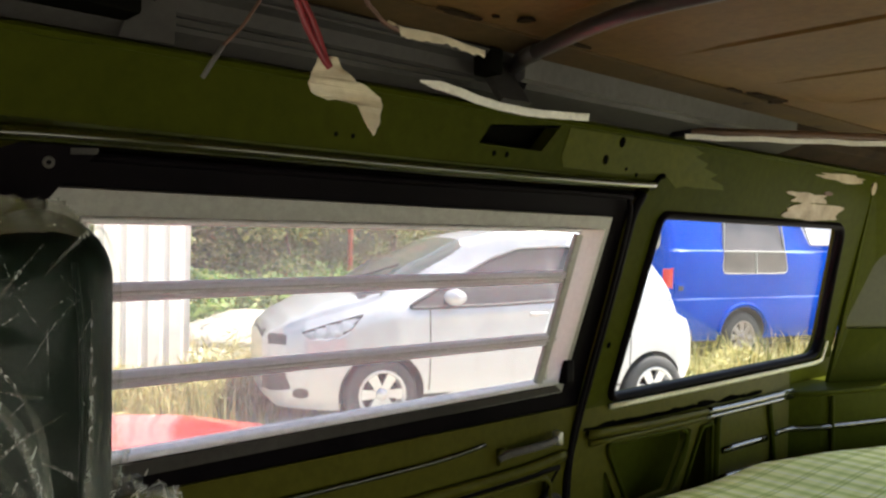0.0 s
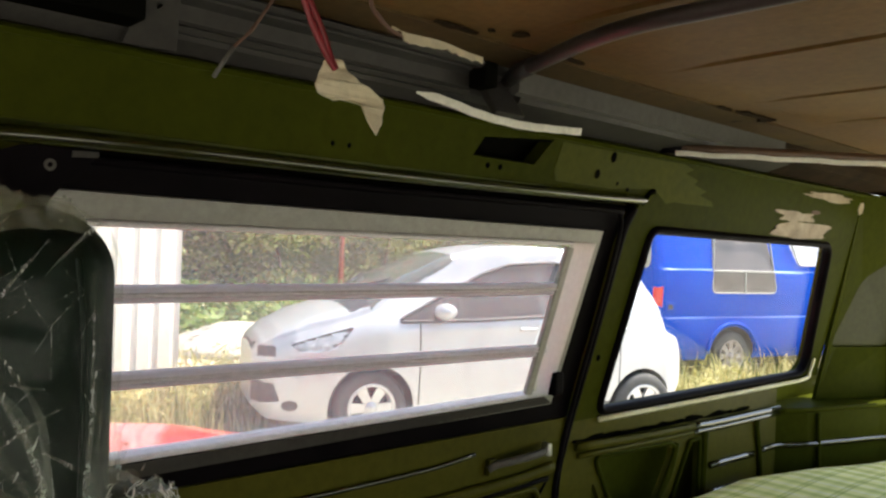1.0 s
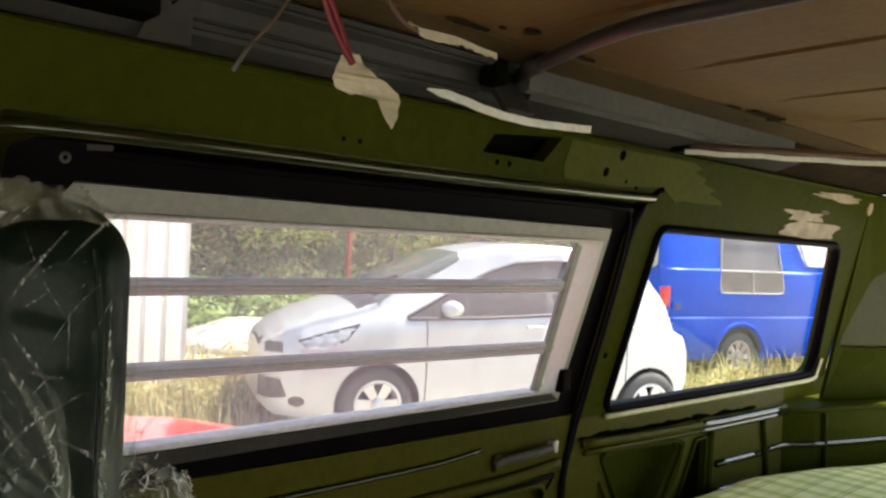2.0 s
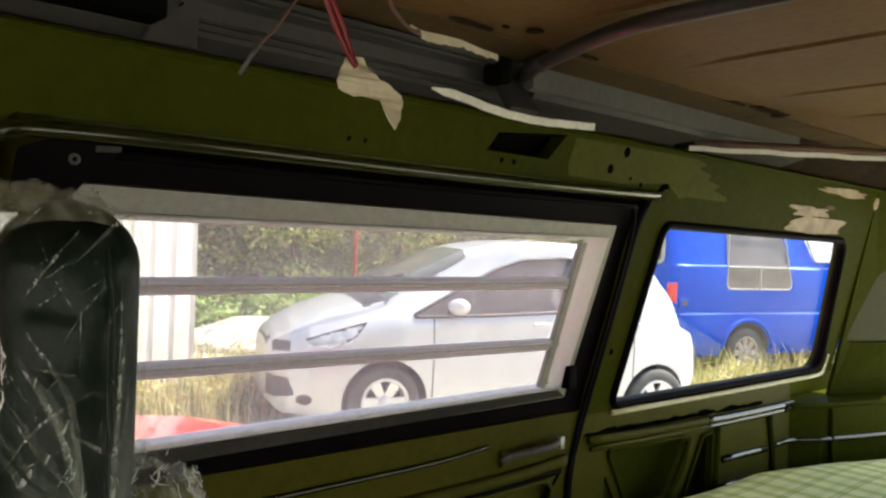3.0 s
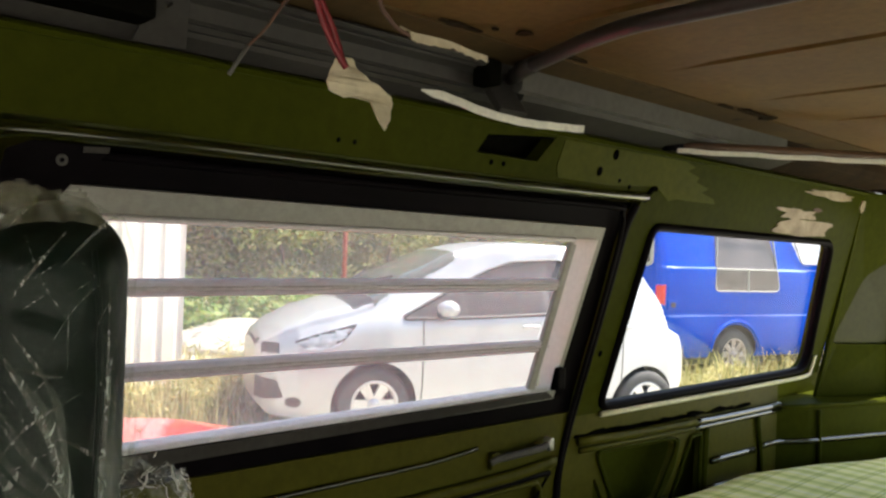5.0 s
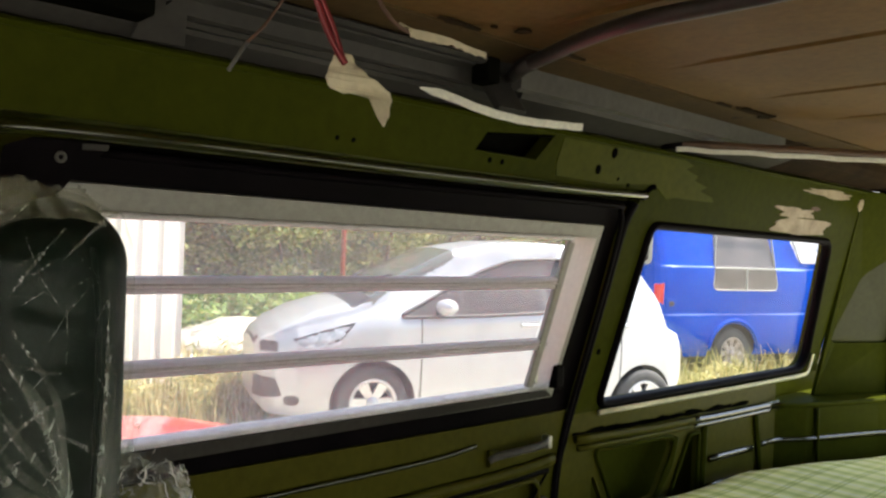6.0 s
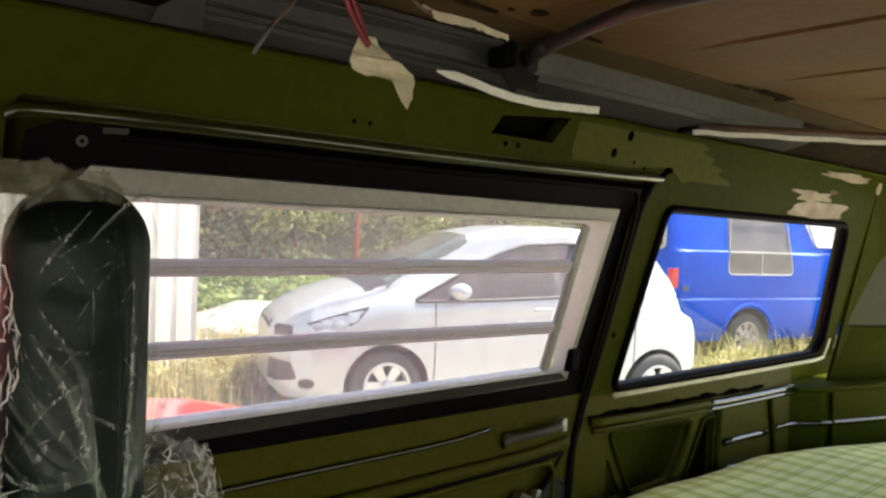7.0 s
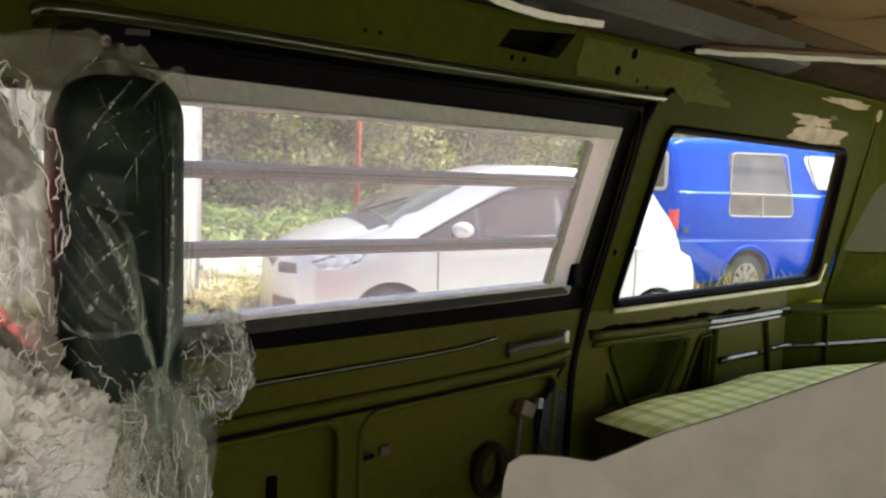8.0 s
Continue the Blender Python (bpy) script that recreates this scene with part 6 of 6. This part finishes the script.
        y = w * 0.99 if z < 1.36 else w * 0.985 - (z - 1.36) * 0.12
        return place @ Vector((u, -y - off, z))

    for lp in (win_a, win_b):
        part("window_frame", sweep([at_side(u, z, 0.004) for u, z in lp], rect(0.02, 0.03, 0.006), True, tuple(-(place.to_3x3() @ Vector((0, 1, 0))))), ALU, van, "grey rubber window frame", True)
    part("sliding_bar", sweep([at_side(1.0, 1.36, 0.01), at_side(2.23, 1.36, 0.01)], rect(0.02, 0.03, 0.004)), ALU, van)
    part("sliding_bar", sweep([at_side(1.62, 1.36, 0.01), at_side(1.62, 1.06, 0.01)], rect(0.016, 0.03, 0.004)), ALU, van)
    part("fuel_flap", turned(box((0.13, -0.99, 0.79), (0.3, -0.955, 0.92), 0.01), place), BLUE, van, "blue fuel filler surround")
    part("filler_cap", turned(box((0.17, -1.0, 0.82), (0.26, -0.985, 0.89), 0.006), place), TRIM_BLACK, van)
    for c in (1.40, 4.35):
        lip = [place @ Vector((c + 0.47 * math.cos(a) / 0.95, -0.995, 0.15 + 0.47 * math.sin(a))) for a in [math.pi * (0.04 + 0.92 * k / 24) for k in range(25)]]
        part("arch_lip", sweep(lip, circle(0.03, 8), False, tuple(-(place.to_3x3() @ Vector((0, 1, 0))))), BLUE, van, "", True)
    # rear doors
    rw = rounded([(0.14, 1.9), (0.8, 1.9), (0.8, 1.4), (0.14, 1.4)], 0.08, 4)
    for sd in (-1, 1):
        part("rear_window", plate(rw, [], lambda u, v: place @ Vector((-0.012, u * sd, v)), (0.005, 0, 0)), PALE_GLASS, van)
        part("rear_window_frame", sweep([place @ Vector((-0.015, u * sd, v)) for u, v in rw], rect(0.05, 0.02, 0.006), True, (1, 0, 0)), ALU, van, "", True)
    part("rear_bumper", turned(box((-0.14, -0.95, 0.4), (0.02, 0.95, 0.55), 0.02), place), ALU_BRIGHT, van)
    # black box down to the ground in place of shade under the van
    part("underbody_shade", turned(box((0.1, -0.8, 0.0), (4.9, 0.8, 0.7), 0.03), place), TRIM_BLACK, van)
    for u in (1.40, 4.35):
        for sd in (-1, 1):
            wheel(van, place @ Matrix.Translation((u, 0.87 * sd, 0.15)) @ (Matrix.Identity(4) if sd < 0 else Matrix.Rotation(math.pi, 4, 'Z')), 0.36, 0.235, RIM_OLD, 8, 0.22)
    return van


old_van()

# ---- outside: yard ----
def dip(x, y):
    """The yard drops a little where the cars and the old van stand."""
    def rise(v, a, b):
        k = max(0.0, min(1.0, (v - a) / (b - a)))
        return k * k * (3 - 2 * k)

    near = -0.065 * rise(x, -4.5, -3.0) * rise(-x, -9.0, -7.8) * rise(y, 1.2, 1.8) * rise(-y, -7.0, -5.8)
    near -= 0.06 * rise(x, -4.5, -3.0) * rise(-x, -3.0, -1.6) * rise(y, 1.2, 1.8) * rise(-y, -4.4, -3.5)
    t = max(0.0, min(1.0, (x - 7.4) / 1.6)) * max(0.0, min(1.0, (y - 3.0) / 1.2)) * max(0.0, min(1.0, (9.6 - y) / 1.5))
    return near - 0.18 * t * t * (3 - 2 * t) if x < 20 else 0.0


def ground_mesh():
    xs = [-250, -120, -60, -30, -15] + [-8 + 0.5 * k for k in range(61)] + [28, 40, 70, 130, 250]
    ys = [-250, -120, -60, -30, -12, -6, -3, 0, 1, 2, 3] + [3.5 + 0.5 * k for k in range(30)] + [22, 30, 60, 120, 250]
    verts, faces = [], []
    for x in xs:
        for y in ys:
            z = 0.03 * noise.noise(Vector((x * 0.5, y * 0.5, 0))) - 0.03 + dip(x, y)
            bank = max(0.0, min(1.0, (y - 10.6) / 4))
            z += 0.9 * bank * bank * (3 - 2 * bank) if -20 < x < 40 else 0
            verts.append((x, y, z))
    n = len(ys)
    for i in range(len(xs) - 1):
        for j in range(n - 1):
            faces.append((i * n + j, (i + 1) * n + j, (i + 1) * n + j + 1, i * n + j + 1))
    return verts, faces


tagged(part("ground", ground_mesh(), GROUND, None, "", True), "dry yard of pale gravel and straw-coloured soil", "ground", kind="structure")


def blades(name, n, spot, height, material, label, seed, wide=0.006):
    """Upright bent grass blades, each two quads."""
    random.seed(seed)
    verts, faces = [], []
    for _ in range(n):
        x, y = spot()
        h = (0.22 + 0.78 * random.random() ** 4) * height
        a = random.uniform(0, 2 * math.pi)
        w = wide * random.uniform(0.6, 1.4)
        bx, by = math.cos(a) * h * random.uniform(0.1, 0.45), math.sin(a) * h * random.uniform(0.1, 0.45)
        px, py = -math.sin(a) * w, math.cos(a) * w
        k, g = len(verts), dip(x, y)
        verts += [(x - px, y - py, g - 0.05), (x + px, y + py, g - 0.05), (x + bx * 0.3 + px, y + by * 0.3 + py, g + h * 0.6), (x + bx * 0.3 - px, y + by * 0.3 - py, g + h * 0.6),
                  (x + bx + px * 0.3, y + by + py * 0.3, g + h), (x + bx - px * 0.3, y + by - py * 0.3, g + h)]
        faces += [(k, k + 1, k + 2, k + 3), (k + 3, k + 2, k + 4, k + 5)]
    return tagged(part(name, (verts, faces), material), label, "grass", kind="stuff")


def strip_spot(a, b, width):
    a, b = Vector(a), Vector(b)
    d = (b - a).normalized()
    nn = Vector((-d.y, d.x))

    def f():
        q = a + (b - a) * random.random() + nn * random.gauss(0, width)
        return q.x, q.y
    return f


blades("dry_grass", 2600, strip_spot((8.0, 5.7), (12.6, 4.65), 0.5), 0.46, STRAW, "tall dry straw grass beside the blue van", 31, 0.007)
blades("dry_grass", 9000, strip_spot((1.5, 6.9), (4.8, 6.8), 0.5), 0.3, STRAW, "dry straw grass along the metal fence", 32, 0.005)
blades("yard_grass", 5000, lambda: (random.uniform(3, 16), random.uniform(7.5, 11.3)), 0.25, STRAW, "sparse dry grass over the yard", 33, 0.008)


def fence():
    """Trapezoidal sheet on posts."""
    f = thing("metal_fence", (0.5, 7.5, 0.0), "cream corrugated sheet metal fence", "fence")
    xs, prof = -4.04, []
    while xs < 3.55:
        prof += [(xs, 0.0), (xs + 0.115, 0.0), (xs + 0.135, 0.018), (xs + 0.18, 0.018), (xs + 0.2, 0.0)]
        xs += 0.2
    prof = [q for i, q in enumerate(prof) if i == 0 or q[0] - prof[i - 1][0] > 1e-6]
    for k in range(8):
        a, b = -4.04 + 0.95 * k, -4.04 + 0.95 * (k + 1) + 0.002
        sub = [q for q in prof if a - 1e-6 <= q[0] <= b]
        if len(sub) < 3:
            continue
        bm = bmesh.new()
        rows = []
        for y, z in ((0, 0.0), (0, 2.3), (0.004, 2.3), (0.004, 0.0)):
            rows.append([bm.verts.new((x, 7.5 + dy + y, z)) for x, dy in sub])
        for r in range(4):
            p, q = rows[r], rows[(r + 1) % 4]
            for i in range(len(sub) - 1):
                bm.faces.new((p[i], p[i + 1], q[i + 1], q[i]))
        part("panel", bm, SHEET, f)
    for x in (-3.9, -1.5, 0.9, 3.4):
        part("post", box((x, 7.55, -0.05), (x + 0.06, 7.61, 2.25), 0.004), GREY, f)
    return f


fence()
pole = thing("red_pole", (9.07, 12.6, 0.0), "thin rust-red metal pole in front of the hedge", "pole")
part("shaft", sweep([(9.07, 12.6, 0.2), (9.07, 12.6, 4.2)], circle(0.045, 10), False, (0, 1, 0)), POLE_RED, pole, smooth=True)
part("foot", box((8.97, 12.5, 0.15), (9.17, 12.7, 0.5), 0.02), GRAVEL, pole)


def heap():
    b = bmesh.new()
    bmesh.ops.create_icosphere(b, subdivisions=5, radius=1)
    for v in b.verts:
        k = 1 + 0.12 * noise.noise(v.co * 2) + 0.02 * noise.noise(v.co * 9)
        v.co = Vector((5.9 + v.co.x * 1.25 * k, 10.6 + v.co.y * 0.9 * k, (abs(v.co.z) ** 1.3 if v.co.z > 0 else v.co.z) * 0.42 * k - 0.05))
    return b


tagged(part("gravel_heap", heap(), GRAVEL, None, "", True), "heap of pale gravel on the yard", "gravel heap")


def leaf_cloud(name, label, n, spot, size, seed, slim=0.45):
    """Many small leaf blades, each a bent pair of triangles."""
    random.seed(seed)
    verts, faces = [], []
    for _ in range(n):
        p = Vector(spot())
        d = Vector((random.gauss(0, 1), random.gauss(0, 1), random.gauss(0, 0.7))).normalized()
        e = d.cross(Vector((random.gauss(0, 1), random.gauss(0, 1), random.gauss(0, 1)))).normalized()
        s = size * random.uniform(0.6, 1.5)
        k = len(verts)
        verts += [p - d * s, p + e * s * slim - d * s * 0.1, p + d * s, p - e * s * slim - d * s * 0.1]
        faces.append((k, k + 1, k + 2, k + 3))
    return verts, faces


def hedge_front(x, z):
    return 12.6 + 0.9 * noise.noise(Vector((x * 0.55, z * 0.8, 1.0))) + 0.5 * noise.noise(Vector((x * 1.5, z * 1.9, 5.0))) + 0.25 * z * 0.4


def hedge_spot():
    while True:
        x, z = random.uniform(-1.5, 30.0), random.uniform(0.1, 5.2)
        if random.random() < 0.72 + 0.5 * noise.noise(Vector((x * 1.1, z * 1.3, 9.0))):
            y = hedge_front(x, z) + abs(random.gauss(0, 0.35))
            return x, y, z + 0.3


def clump_spots(n, seed):
    random.seed(seed)
    return [hedge_spot() for _ in range(n)]


centres = clump_spots(2600, 5)


def in_clump():
    c = random.choice(centres)
    return c[0] + random.gauss(0, 0.16), c[1] + random.gauss(0, 0.13), c[2] + random.gauss(0, 0.13)


tagged(part("hedge", leaf_cloud("hedge", "", 95000, in_clump, 0.055, 6), LEAF), "dense wild green hedge along the yard", "hedge", kind="stuff")
# Dark sheet behind the leaves, coloured as the shade in their gaps.
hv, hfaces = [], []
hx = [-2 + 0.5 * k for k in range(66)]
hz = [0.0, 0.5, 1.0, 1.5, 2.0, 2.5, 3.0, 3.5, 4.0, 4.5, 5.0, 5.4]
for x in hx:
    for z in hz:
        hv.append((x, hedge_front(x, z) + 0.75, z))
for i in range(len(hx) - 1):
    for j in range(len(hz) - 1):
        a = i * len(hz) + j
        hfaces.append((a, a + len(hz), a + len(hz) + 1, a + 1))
HEDGE_SHADE = surface("hedge_shade", [(0.25, (0.07, 0.09, 0.035)), (0.5, (0.12, 0.145, 0.055)), (0.8, (0.2, 0.21, 0.1))], 0.9, 0, 2.2, 14, 0.8, 0.1)
tagged(part("hedge_backing", (hv, hfaces), HEDGE_SHADE, None, "", True), "dark inner growth of the hedge", "hedge", kind="stuff")
random.seed(17)
for k in range(14):
    x = -0.5 + 2.1 * k + random.uniform(-0.5, 0.5)
    y = hedge_front(x, 1.5) + 0.25
    pts = [(x, y, 0.2), (x + random.uniform(-0.15, 0.15), y, 1.2), (x + random.uniform(-0.3, 0.3), y, 2.6), (x + random.uniform(-0.5, 0.5), y + 0.2, 4.4)]
    tagged(part("hedge_stem", sweep(smooth_path(pts, 4), circle(0.035, 7), False, (0, 1, 0)), BARK, None, "", True), "bare brown stem inside the hedge", "stem", "hedge stems")


def shrub_spot():
    while True:
        x, y = random.uniform(2.0, 9.5), random.gauss(11.6, 0.45)
        h = 0.55 + 0.35 * noise.noise(Vector((x * 0.9, y * 0.9, 3.0)))
        z = random.uniform(0.0, h)
        if random.random() < 0.65 + 0.6 * noise.noise(Vector((x * 1.6, y * 1.6, z * 2))):
            return x, y, z + max(0.0, (y - 10.8) * 0.2)


tagged(part("low_shrubs", leaf_cloud("low_shrubs", "", 11000, shrub_spot, 0.06, 41), WEED), "low green weeds and shrubs at the foot of the hedge", "shrub", kind="stuff")


def tussock_spot():
    c = random.choice(TUSSOCKS)
    a, r = random.uniform(0, 2 * math.pi), abs(random.gauss(0, 0.16))
    x, y = c[0] + r * math.cos(a) * 1.4, c[1] + r * math.sin(a)
    return x, y, abs(random.gauss(0, 0.13)) * c[2] + 0.02 + dip(x, y)


random.seed(52)
TUSSOCKS = [(random.uniform(1.6, 4.4), random.gauss(6.95, 0.3), random.uniform(0.5, 1.5)) for _ in range(26)]
for _ in range(34):
    q = random.random()
    TUSSOCKS.append((8.0 + 4.6 * q, 5.5 - 1.0 * q + random.gauss(0, 0.35), random.uniform(0.2, 0.9)))
HAY = leaf_material("yellowing_weeds", [(0.0, (0.26, 0.27, 0.09)), (0.4, (0.5, 0.45, 0.2)), (1.0, (0.72, 0.64, 0.38))])
tagged(part("yellow_weeds", leaf_cloud("yellow_weeds", "", 16000, tussock_spot, 0.07, 53, 0.1), HAY), "yellowing weeds and hay over the yard", "weeds", kind="stuff")
